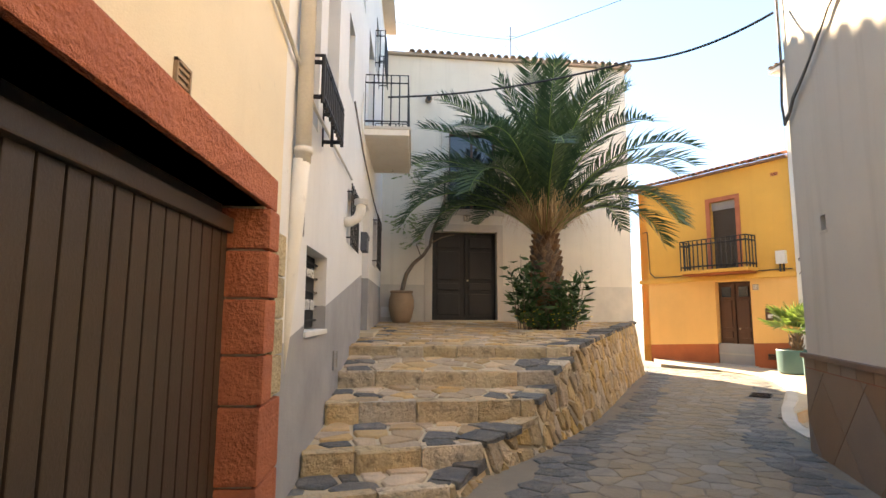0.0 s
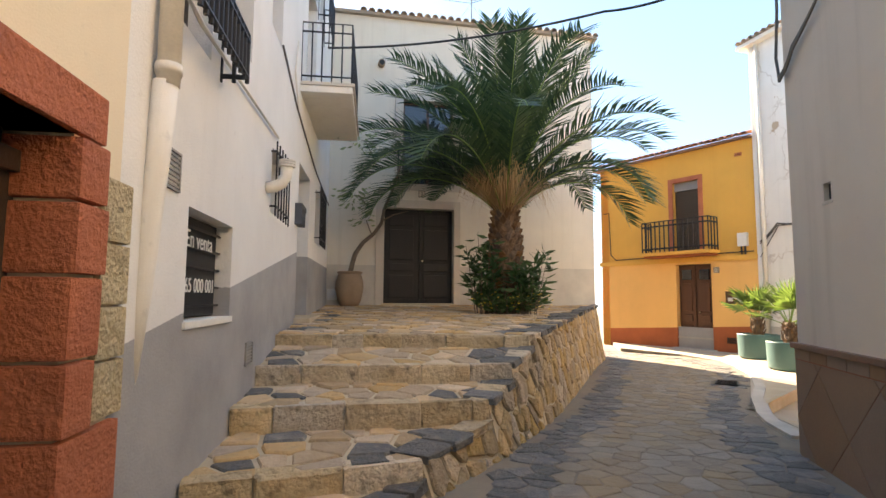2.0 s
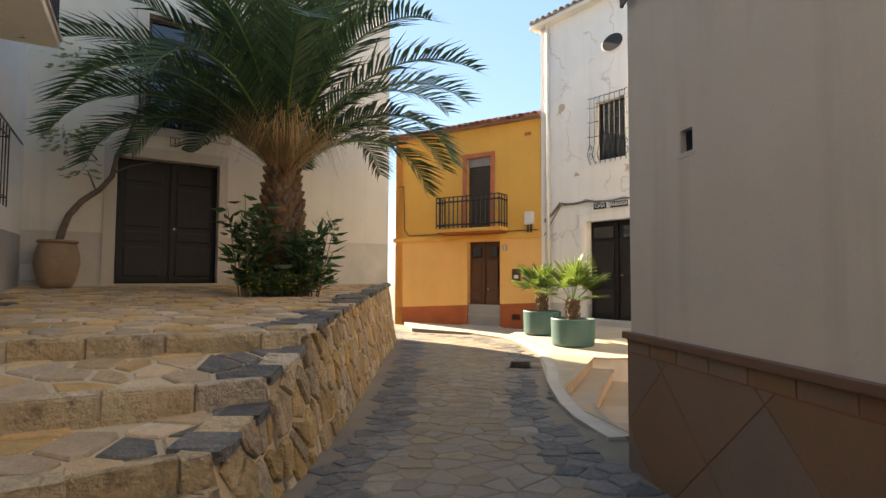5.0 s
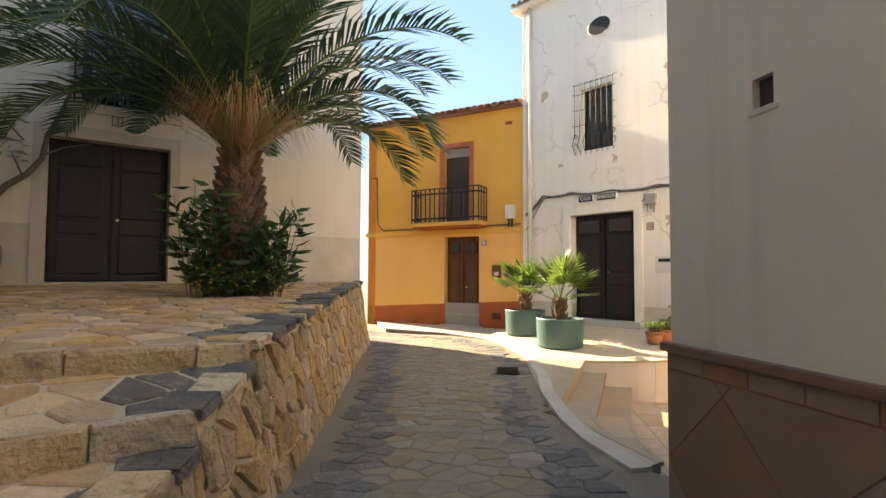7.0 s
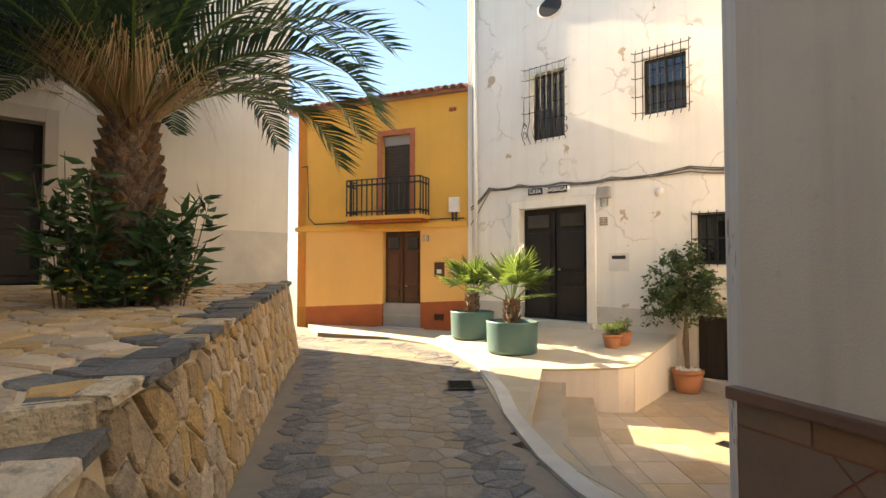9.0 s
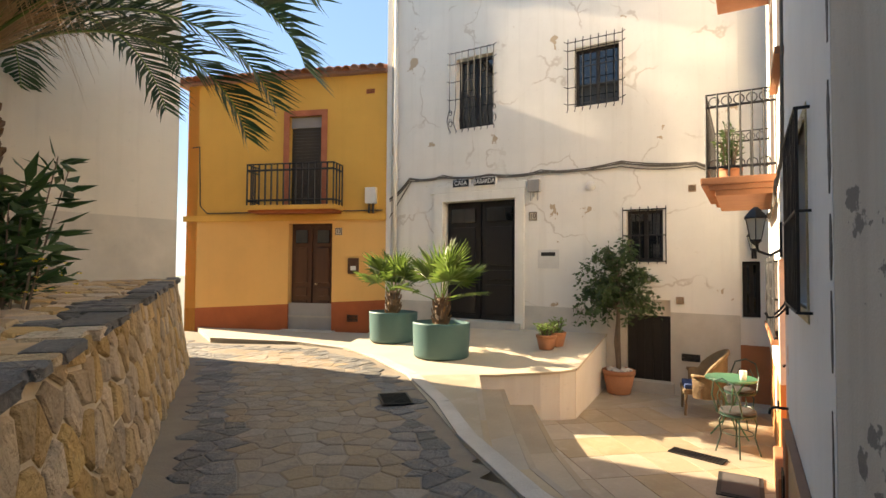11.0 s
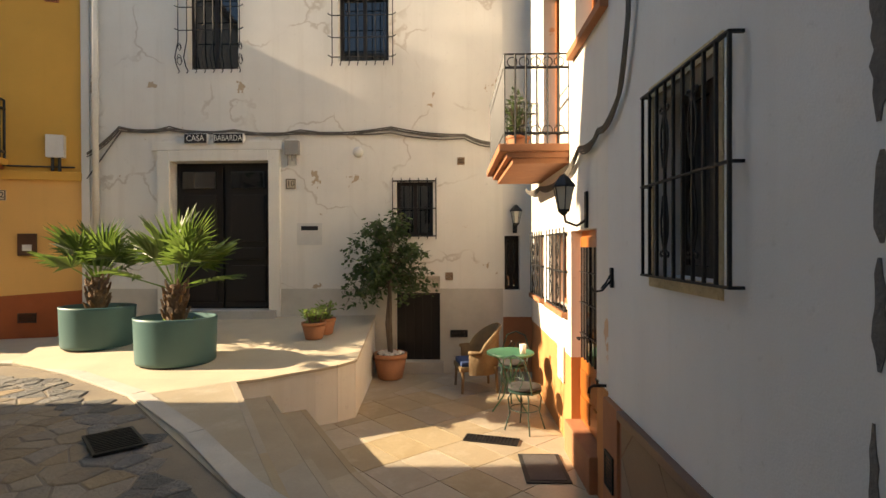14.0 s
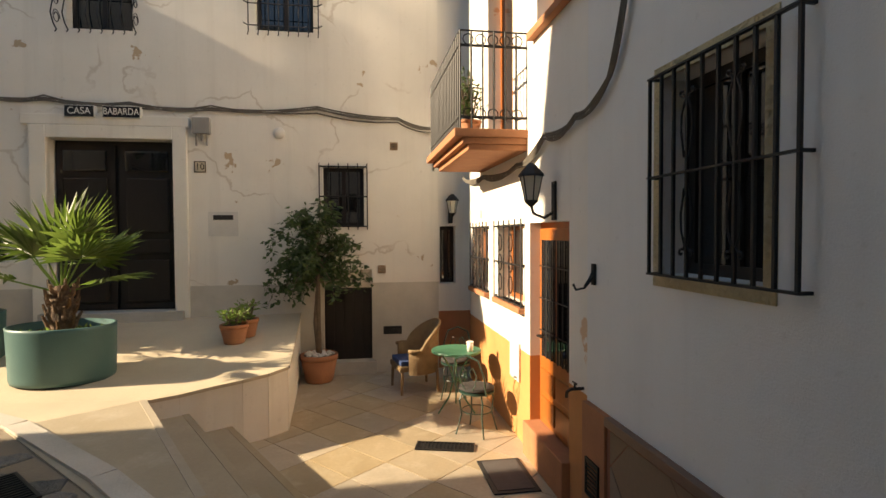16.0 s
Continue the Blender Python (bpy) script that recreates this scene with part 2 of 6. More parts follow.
M = {
    "left": plaster("white_grey_render", (0.84, 0.82, 0.78), (0.40, 0.39, 0.38), 0.163, 0.66, kink=8.9, streak=0.16, bump=0.5, grain=60.0),
    "garage": plaster("beige_render", (0.84, 0.72, 0.53), streak=0.1),
    "front": plaster("cream_render", (0.74, 0.67, 0.56), (0.62, 0.56, 0.47), 0.0, 2.2, streak=0.35),
    "white": plaster("old_white_render", (0.84, 0.80, 0.73), (0.60, 0.56, 0.49), 0.0, 0.75, wear=(0.50, 0.38, 0.26), streak=0.3, cracks=0.45),
    "yellow_up": plaster("ochre_render", (0.74, 0.40, 0.085), streak=0.12),
    "yellow_low": plaster("apricot_render", (0.80, 0.45, 0.15), (0.40, 0.105, 0.035), 0.06, 0.73, streak=0.1),
    "near": plaster("grey_white_render", (0.68, 0.60, 0.50), streak=0.45),
    "patio_wall": plaster("patio_white_render", (0.80, 0.79, 0.77), streak=0.12),
    "terracotta_wall": plaster("white_terracotta_render", (0.84, 0.80, 0.74), (0.62, 0.27, 0.10), 0.0, 0.32, wear=(0.66, 0.45, 0.30), streak=0.2),
    "return": plaster("return_render", (0.78, 0.75, 0.70), (0.42, 0.17, 0.08), 0.0, 0.28, streak=0.2),
    "corner": plaster("peeling_corner_render", (0.66, 0.61, 0.54), wear=(0.24, 0.22, 0.20), streak=0.6),
    "bare_mortar": surface("bare_grey_mortar", (0.16, 0.15, 0.14), (0.22, 0.20, 0.18), 9, 70, 0.95, 0.8, 0.01),
    "pale_marble": surface("pale_worn_marble", (0.46, 0.39, 0.29), (0.38, 0.31, 0.22), 1.1, 35, 0.5, 0.3, 0.005, c3=(0.52, 0.46, 0.37)),
    "step_stone": surface("worn_step_marble", (0.43, 0.35, 0.25), (0.36, 0.29, 0.20), 1.6, 40, 0.5, 0.3, 0.005, vary=0.1),
    "white_trim": plaster("white_trim", (0.84, 0.80, 0.72), streak=0.3),
    "cream_trim": plaster("cream_trim", (0.60, 0.53, 0.44), streak=0.4),
    "red": surface("terracotta_paint", (0.54, 0.165, 0.075), (0.44, 0.125, 0.058), 4, 45, 0.75, 0.9, 0.02),
    "quoin": surface("cream_stone", (0.66, 0.54, 0.33), (0.55, 0.43, 0.25), 5, 40, 0.85, 1.0, 0.025),
    "garage_door": surface("brown_painted_steel", (0.06, 0.043, 0.031), (0.046, 0.033, 0.023), 2, 70, 0.38, 0.35, 0.004),
    "dark_wood": surface("dark_stained_wood", (0.013, 0.008, 0.006), (0.008, 0.005, 0.004), 6, 60, 0.55, 0.4, 0.004, stretch=(1, 1, 0.12)),
    "brown_wood": surface("brown_wood", (0.10, 0.04, 0.018), (0.07, 0.028, 0.014), 6, 60, 0.45, 0.3, 0.004, stretch=(1, 1, 0.12)),
    "orange_wood": surface("varnished_orange_wood", (0.42, 0.13, 0.03), (0.30, 0.085, 0.02), 5, 60, 0.3, 0.3, 0.003, stretch=(1, 1, 0.12)),
    "iron": surface("black_iron", (0.018, 0.018, 0.02), (0.028, 0.025, 0.024), 8, 120, 0.5, 0.2, 0.002, 0.4),
    "grey_iron": surface("slate_grey_iron", (0.075, 0.085, 0.10), (0.06, 0.065, 0.075), 8, 120, 0.5, 0.2, 0.002, 0.2),
    "green_iron": surface("green_painted_iron", (0.07, 0.22, 0.13), (0.05, 0.17, 0.10), 8, 120, 0.4, 0.2, 0.002),
    "dark_green": surface("dark_green_iron", (0.02, 0.055, 0.04), (0.015, 0.04, 0.03), 8, 120, 0.4, 0.2, 0.002),
    "stone_warm": surface("warm_sandstone", (0.66, 0.45, 0.25), (0.52, 0.35, 0.19), 3, 40, 0.85, 0.8, 0.02, c3=(0.42, 0.30, 0.19), vary=0.22),
    "stone_edge": surface("worn_limestone", (0.70, 0.56, 0.38), (0.54, 0.40, 0.25), 4, 30, 0.85, 1.0, 0.03, c3=(0.14, 0.10, 0.07), vary=0.2),
    "stone_wall": surface("ochre_rubble", (0.58, 0.41, 0.22), (0.46, 0.31, 0.16), 3, 28, 0.9, 1.0, 0.035, c3=(0.26, 0.19, 0.12), vary=0.25),
    "slate": surface("blue_grey_slate", (0.13, 0.13, 0.13), (0.21, 0.19, 0.16), 4, 40, 0.7, 1.0, 0.025, c3=(0.31, 0.255, 0.19), vary=0.3),
    "street": surface("worn_street_stone", (0.33, 0.255, 0.175), (0.25, 0.195, 0.135), 1.3, 30, 0.75, 0.8, 0.02, c3=(0.17, 0.145, 0.12), vary=0.10),
    "mortar": surface("sandy_mortar", (0.66, 0.53, 0.36), (0.55, 0.43, 0.28), 3, 70, 0.95, 0.6, 0.01),
    "dark_mortar": surface("street_mortar", (0.27, 0.22, 0.16), (0.21, 0.17, 0.13), 2, 70, 0.9, 0.6, 0.01),
    "paving": surface("beige_concrete", (0.58, 0.49, 0.36), (0.50, 0.42, 0.31), 1.2, 60, 0.8, 0.3, 0.006),
    "kerb": surface("pale_kerb", (0.56, 0.52, 0.46), (0.44, 0.41, 0.36), 2, 50, 0.8, 0.5, 0.01),
    "tile": surface("beige_marble_tile", (0.46, 0.375, 0.265), (0.37, 0.295, 0.20), 1.6, 30, 0.38, 0.2, 0.003, c3=(0.52, 0.44, 0.33), vary=0.08),
    "dado_tile": surface("brown_dado_tile", (0.25, 0.165, 0.11), (0.21, 0.14, 0.095), 1.5, 50, 0.6, 0.3, 0.004, vary=0.06),
    "dado_joint": surface("red_grout", (0.30, 0.12, 0.07), (0.26, 0.10, 0.06), 3, 60, 0.9, 0.2, 0.003),
    "dado_cap": surface("brown_cap_tile", (0.20, 0.11, 0.075), (0.16, 0.09, 0.06), 3, 60, 0.5, 0.3, 0.004),
    "roof_tile": surface("clay_roof_tile", (0.38, 0.15, 0.075), (0.28, 0.11, 0.06), 5, 40, 0.85, 0.5, 0.01, vary=0.2),
    "roof_pale": surface("pale_roof_tile", (0.42, 0.33, 0.25), (0.34, 0.26, 0.20), 5, 40, 0.85, 0.5, 0.01, vary=0.2),
    "clay": surface("terracotta_clay", (0.45, 0.19, 0.09), (0.37, 0.15, 0.075), 4, 50, 0.8, 0.3, 0.006),
    "jar": surface("old_clay_jar", (0.40, 0.27, 0.17), (0.32, 0.21, 0.13), 3, 40, 0.85, 0.5, 0.012),
    "planter": surface("sage_green_metal", (0.062, 0.15, 0.148), (0.054, 0.13, 0.128), 2, 80, 0.45, 0.15, 0.003),
    "soil": surface("potting_soil", (0.06, 0.04, 0.025), (0.09, 0.06, 0.035), 12, 60, 0.95, 1.0, 0.02),
    "pebble": surface("white_pebble", (0.75, 0.71, 0.65), (0.62, 0.57, 0.50), 8, 60, 0.7, 0.3, 0.005, vary=0.15),
    "bark": surface("palm_bark", (0.24, 0.14, 0.075), (0.16, 0.09, 0.05), 8, 50, 0.9, 1.0, 0.03, vary=0.3),
    "grey_bark": surface("grey_bark", (0.20, 0.15, 0.11), (0.14, 0.10, 0.07), 9, 60, 0.9, 0.8, 0.01),
    "wicker": surface("honey_wicker", (0.26, 0.17, 0.085), (0.20, 0.125, 0.06), 10, 160, 0.7, 0.9, 0.006),
    "blue_cloth": surface("blue_cushion_cloth", (0.03, 0.06, 0.16), (0.025, 0.05, 0.13), 6, 200, 0.9, 0.3, 0.002),
    "dark_cloth": surface("charcoal_cushion", (0.03, 0.028, 0.028), (0.04, 0.036, 0.034), 6, 200, 0.9, 0.3, 0.002),
    "mat": surface("grey_door_mat", (0.10, 0.09, 0.085), (0.08, 0.07, 0.068), 6, 300, 0.95, 0.6, 0.004),
    # real rubber, and also the painted-in darkness of holes and slots
    "rubber_hole_dark": surface("black_rubber_and_hole_dark", (0.018, 0.018, 0.018), (0.025, 0.025, 0.025), 6, 200, 0.7, 0.2, 0.002),
    "white_pvc": surface("cream_pipe_paint", (0.78, 0.73, 0.64), (0.70, 0.65, 0.57), 3, 60, 0.5, 0.15, 0.003),
    "grey_box": surface("grey_plastic", (0.36, 0.34, 0.31), (0.30, 0.28, 0.26), 3, 60, 0.5, 0.1, 0.002),
    "white_box": surface("white_plastic", (0.75, 0.72, 0.66), (0.68, 0.65, 0.6), 3, 60, 0.45, 0.1, 0.002),
    "cable": surface("old_cable", (0.11, 0.095, 0.08), (0.17, 0.15, 0.125), 9, 80, 0.7, 0.2, 0.002),
    "black_cable": surface("black_cable", (0.02, 0.02, 0.02), (0.03, 0.03, 0.03), 9, 80, 0.6, 0.1, 0.002),
    "sign_black": surface("black_glazed_tile", (0.02, 0.02, 0.025), (0.03, 0.03, 0.03), 6, 80, 0.25, 0.1, 0.001),
    "sign_cream": surface("cream_glazed_tile", (0.66, 0.56, 0.42), (0.6, 0.5, 0.37), 6, 80, 0.3, 0.1, 0.001),
    "letter_white": surface("white_lettering", (0.85, 0.83, 0.78), (0.8, 0.78, 0.74), 6, 80, 0.5, 0.0),
    "letter_dark": surface("dark_lettering", (0.05, 0.035, 0.03), (0.05, 0.04, 0.03), 6, 80, 0.5, 0.0),
    "chrome": surface("worn_brass", (0.65, 0.55, 0.38), (0.55, 0.45, 0.3), 6, 80, 0.3, 0.0, metal=1.0),
    "shutter": surface("grey_roller_shutter", (0.30, 0.29, 0.29), (0.26, 0.25, 0.25), 3, 60, 0.5, 0.1, 0.002),
    "curtain": surface("pale_curtain", (0.35, 0.34, 0.33), (0.25, 0.24, 0.24), 8, 60, 0.9, 0.3, 0.01, stretch=(6, 1, 0.3)),
    # the shade of unlit rooms, put into the colour of the backing walls
    "inside": surface("room_shade_backing", (0.10, 0.085, 0.07), (0.07, 0.06, 0.05), 2, 40, 0.9, 0.2, 0.005),
    "ground_far": surface("dry_far_land", (0.16, 0.17, 0.13), (0.22, 0.20, 0.15), 0.02, 0.5, 0.95, 0.0, c3=(0.09, 0.12, 0.07)),
    "palm_leaf": leafy("date_palm_leaflet", (0.022, 0.050, 0.020), (0.055, 0.095, 0.034), 0.25),
    "dead_leaf": leafy("dry_palm_fibre", (0.30, 0.19, 0.085), (0.42, 0.29, 0.14), 0.2),
    "fan_leaf": leafy("fan_palm_leaf", (0.045, 0.08, 0.014), (0.085, 0.125, 0.026), 0.35),
    "ficus_leaf": leafy("ficus_leaf", (0.028, 0.055, 0.016), (0.07, 0.11, 0.032), 0.3),
    "shrub_leaf": leafy("shrub_leaf", (0.026, 0.06, 0.018), (0.055, 0.11, 0.03), 0.2),
    "pale_leaf": leafy("pale_vine_leaf", (0.16, 0.19, 0.08), (0.22, 0.25, 0.12), 0.35),
    "flower": leafy("yellow_petal", (0.75, 0.50, 0.03), (0.85, 0.65, 0.06), 0.2),
    "herb_leaf": leafy("herb_leaf", (0.10, 0.17, 0.035), (0.17, 0.24, 0.06), 0.4),
}


def glass_of(name, tint, rough=0.03):
    m, nt, p = nodes_of(name)
    p.inputs["Base Color"].default_value = (*tint, 1)
    p.inputs["Roughness"].default_value = rough
    p.inputs["Specular IOR Level"].default_value = 0.9
    return m


M["glass"] = glass_of("dark_window_glass", (0.012, 0.013, 0.015))
M["lamp_glass"] = glass_of("frosted_lamp_glass", (0.55, 0.53, 0.45), 0.3)


# mesh tools ---------------------------------------------------------
def link(name, bm, mat, parent=None, label="", m=None, smooth=False, kind=""):
    me = bpy.data.meshes.new(name)
    bm.normal_update()
    bm.to_mesh(me)
    bm.free()
    me.materials.append(M[mat] if isinstance(mat, str) else mat)
    if smooth:
        for f in me.polygons:
            f.use_smooth = True
    ob = new(name, me)
    if parent:
        ob.parent = parent
    if m is not None:
        ob.matrix_basis = m
    return tagged(ob, label=label, kind=kind)


def part(name, bm, material, parent, label="", smooth=False):
    return link(name, bm, material, parent, label, smooth=smooth)


def thing(name, m, label, category, group="", kind=""):
    ob = new(name)
    ob.matrix_basis = m
    return tagged(ob, label, category, group, kind)


def box(bm, x0, x1, y0, y1, z0, z1, bevel=0.0):
    sub = bm if not bevel else bmesh.new()
    v = [sub.verts.new((x, y, z)) for z in (z0, z1) for y in (y0, y1) for x in (x0, x1)]
    for q in ((0, 2, 3, 1), (4, 5, 7, 6), (0, 1, 5, 4), (1, 3, 7, 5), (3, 2, 6, 7), (2, 0, 4, 6)):
        sub.faces.new([v[i] for i in q])
    if bevel:
        bmesh.ops.bevel(sub, geom=sub.edges[:], offset=bevel, segments=2, affect="EDGES", profile=0.7)
        join(bm, sub)
    return bm


def join(bm, sub, m=None):
    seen = {}
    for v in sub.verts:
        seen[v] = bm.verts.new(m @ v.co if m else v.co)
    for f in sub.faces:
        bm.faces.new([seen[v] for v in f.verts])
    sub.free()
    return bm


def boxed(*a, bevel=0.0):
    return box(bmesh.new(), *a, bevel=bevel)


def tube(bm, pts, r, sides=6, taper=None, closed=False):
    pts = [Vector(p) for p in pts]
    rings = []
    n = len(pts)
    side = None
    for i, p in enumerate(pts):
        a, b = pts[max(i - 1, 0)], pts[min(i + 1, n - 1)]
        d = (b - a).normalized()
        if side is None:
            side = d.orthogonal().normalized()
        side = (side - d * side.dot(d)).normalized()
        up = d.cross(side)
        rr = r if taper is None else r + (taper - r) * i / (n - 1)
        rings.append([bm.verts.new(p + rr * (math.cos(k * math.tau / sides) * side + math.sin(k * math.tau / sides) * up)) for k in range(sides)])
    for r0, r1 in zip(rings, rings[1:]):
        for k in range(sides):
            bm.faces.new((r0[k], r0[(k + 1) % sides], r1[(k + 1) % sides], r1[k]))
    bm.faces.new(rings[0][::-1])
    bm.faces.new(rings[-1])
    return bm


def lathe(bm, prof, segs=28, sx=1.0, sy=1.0):
    rings = [[bm.verts.new((r * sx * math.cos(k * math.tau / segs), r * sy * math.sin(k * math.tau / segs), z)) for k in range(segs)] for r, z in prof]
    for a, b in zip(rings, rings[1:]):
        for k in range(segs):
            bm.faces.new((a[k], a[(k + 1) % segs], b[(k + 1) % segs], b[k]))
    bm.faces.new(rings[0][::-1])
    bm.faces.new(rings[-1])
    return bm


def prism(bm, poly, z0, z1):
    """poly: (x, y) counter-clockwise; z0, z1: numbers or functions of x, y."""
    f0 = z0 if callable(z0) else (lambda x, y: z0)
    f1 = z1 if callable(z1) else (lambda x, y: z1)
    lo = [bm.verts.new((x, y, f0(x, y))) for x, y in poly]
    hi = [bm.verts.new((x, y, f1(x, y))) for x, y in poly]
    bm.faces.new(lo[::-1])
    bm.faces.new(hi)
    n = len(poly)
    for k in range(n):
        bm.faces.new((lo[k], lo[(k + 1) % n], hi[(k + 1) % n], hi[k]))
    return bm


def clip(poly, p, n):
    """The side of poly where (q - p).n <= 0."""
    out = []
    for a, b in zip(poly, poly[1:] + poly[:1]):
        da, db = (a[0] - p[0]) * n[0] + (a[1] - p[1]) * n[1], (b[0] - p[0]) * n[0] + (b[1] - p[1]) * n[1]
        if da <= 0:
            out.append(a)
        if da * db < 0:
            t = da / (da - db)
            out.append((a[0] + t * (b[0] - a[0]), a[1] + t * (b[1] - a[1])))
    return out


def inside(poly, x, y):
    hit = False
    for (ax, ay), (bx, by) in zip(poly, poly[1:] + poly[:1]):
        if (ay > y) != (by > y) and x < (bx - ax) * (y - ay) / (by - ay) + ax:
            hit = not hit
    return hit


def cells(poly, sx, sy, gap, seed, jitter=0.42):
    """Irregular stones that fill a convex-ish polygon: list of small polygons with joints of the given width."""
    rnd = random.Random(seed)
    x0, x1 = min(p[0] for p in poly), max(p[0] for p in poly)
    y0, y1 = min(p[1] for p in poly), max(p[1] for p in poly)
    pts = []
    ny = int((y1 - y0) / sy) + 3
    nx = int((x1 - x0) / sx) + 3
    for j in range(-1, ny):
        for i in range(-1, nx):
            pts.append((x0 + (i + 0.5 * (j % 2) + rnd.uniform(-jitter, jitter)) * sx, y0 + (j + 0.5 + rnd.uniform(-jitter, jitter)) * sy))
    out = []
    edges = list(zip(poly, poly[1:] + poly[:1]))
    for k, (px, py) in enumerate(pts):
        if not inside(poly, px, py):
            continue
        c = [(px - 2 * sx, py - 2 * sy), (px + 2 * sx, py - 2 * sy), (px + 2 * sx, py + 2 * sy), (px - 2 * sx, py + 2 * sy)]
        for qx, qy in pts:
            if (qx, qy) != (px, py) and abs(qx - px) < 3 * sx and abs(qy - py) < 3 * sy:
                dx, dy = qx - px, qy - py
                d = math.hypot(dx, dy)
                c = clip(c, (px + dx / 2 - dx / d * gap / 2, py + dy / 2 - dy / d * gap / 2), (dx, dy))
                if len(c) < 3:
                    break
        for (ax, ay), (bx, by) in edges:
            if len(c) >= 3:
                c = clip(c, (ax, ay), (by - ay, ax - bx))
        c = [p for i, p in enumerate(c) if math.dist(p, c[i - 1]) > 0.02]
        if len(c) >= 3:
            out.append(c)
    return out


def stone(bm, c, at, rise, lip=0.012, sink=0.03):
    """One stone: at(x, y, h) gives the place of plan point x, y at height h over the bed."""
    cx, cy = sum(p[0] for p in c) / len(c), sum(p[1] for p in c) / len(c)
    top = []
    for x, y in c:
        d = math.hypot(x - cx, y - cy) or 1
        k = max(0.0, 1 - lip / d)
        top.append((cx + (x - cx) * k, cy + (y - cy) * k))
    lo = [bm.verts.new(at(x, y, -sink)) for x, y in c]
    mid = [bm.verts.new(at(x, y, rise * 0.45)) for x, y in c]
    hi = [bm.verts.new(at(x, y, rise)) for x, y in top]
    n = len(c)
    for a, b in ((lo, mid), (mid, hi)):
        for k in range(n):
            bm.faces.new((a[k], a[(k + 1) % n], b[(k + 1) % n], b[k]))
    bm.faces.new(hi)


def text(name, body, size, mat, parent, m, label=""):
    cu = bpy.data.curves.new(name, "FONT")
    cu.body, cu.size, cu.extrude = body, size, 0.002
    cu.align_x, cu.align_y = "CENTER", "CENTER"
    ob = new(name, cu)
    dg = bpy.context.evaluated_depsgraph_get()
    me = bpy.data.meshes.new_from_object(ob.evaluated_get(dg))
    bpy.data.objects.remove(ob)
    me.materials.clear()
    me.materials.append(M[mat])
    o = new(name, me)
    o.parent = parent
    o.matrix_basis = m
    return o


# plan: wall frames, x along the wall to a viewer's right, y into the wall ------------
J = (10.63, 14.15)
LEFT = pose(-0.82, 0, 0, 0, 0, 90)
FRONT = pose(0, 13.65, 0, 0, 0, 4.0)
WHITE = pose(J[0], J[1], 0, 0, 0, -81.5)
YELLOW = pose(J[0], J[1], 0, 0, 0, -62.6)
PATIO = pose(4.65, 5.66, 0, 0, 0, 189.4)
NEAR = pose(4.05, 5.37, 0, 0, 0, 249.6)


def on(frame_m, u, z, v=0.0, turn=0.0):
    return frame_m @ pose(u, v, z, 0, 0, turn)


def wall(name, m, u0, u1, z0, z1, holes, mat, thick=0.3, label="", v0=0.0, parent=None):
    """A wall with real openings: holes are (u0, u1, z0, z1)."""
    us = sorted({u0, u1, *[v for h in holes for v in h[:2]]})
    zs = sorted({z0, z1, *[v for h in holes for v in h[2:]]})
    def solid(i, j):
        if not (0 <= i < len(us) - 1 and 0 <= j < len(zs) - 1):
            return False
        u, z = (us[i] + us[i + 1]) / 2, (zs[j] + zs[j + 1]) / 2
        return not any(a < u < b and c < z < d for a, b, c, d in holes)
    bm = bmesh.new()
    seen = {}
    def v(u, y, z):
        k = (round(u, 4), round(y, 4), round(z, 4))
        if k not in seen:
            seen[k] = bm.verts.new((u, y, z))
        return seen[k]
    ya, yb = v0, v0 + thick
    for i in range(len(us) - 1):
        for j in range(len(zs) - 1):
            if not solid(i, j):
                continue
            a, b, c, d = us[i], us[i + 1], zs[j], zs[j + 1]
            bm.faces.new((v(a, ya, c), v(b, ya, c), v(b, ya, d), v(a, ya, d)))
            bm.faces.new((v(a, yb, c), v(a, yb, d), v(b, yb, d), v(b, yb, c)))
            if not solid(i - 1, j):
                bm.faces.new((v(a, ya, c), v(a, ya, d), v(a, yb, d), v(a, yb, c)))
            if not solid(i + 1, j):
                bm.faces.new((v(b, ya, c), v(b, yb, c), v(b, yb, d), v(b, ya, d)))
            if not solid(i, j - 1):
                bm.faces.new((v(a, ya, c), v(a, yb, c), v(b, yb, c), v(b, ya, c)))
            if not solid(i, j + 1):
                bm.faces.new((v(a, ya, d), v(b, ya, d), v(b, yb, d), v(a, yb, d)))
    ob = link(name, bm, mat, m=m, label=label, kind="structure")
    return ob


# ground -------------------------------------------------------------
def street_z(x, y):
    k = min(1, max(0, (8.3 - y) / 3.6))
    return 0.14 * k * k * (3 - 2 * k) - 0.03 * max(0, min(4, y - 12))


STREET = [(-0.82, -6.5), (0.2, -6.5), (2.2, -0.2), (3.6, 4.05), (4.15, 5.5), (4.45, 6.0), (4.75, 6.7), (5.1, 7.3), (5.86, 8.4), (6.62, 9.3), (7.5, 10.55), (8.1, 11.82), (8.7, 13.6),
          (8.3, 15.4), (7.5, 19.2), (5.6, 19.5), (6.3, 14.2), (5.0, 11.8), (3.6, 9.3), (2.45, 7.2), (1.75, 6.3), (0.9, 4.9), (0.5, 4.0), (-0.82, 3.75)]
bm = bmesh.new()
me_pts = [bm.verts.new((x, y, -0.75)) for x, y in ((-60, -60), (60, -60), (60, 20.2), (-60, 20.2))]
bm.faces.new(me_pts)
far = [bm.verts.new(p) for p in ((-900, 20.2, -0.8), (900, 20.2, -0.8), (1400, 120, -40), (-1400, 120, -40), (2500, 3500, -70), (-2500, 3500, -70))]
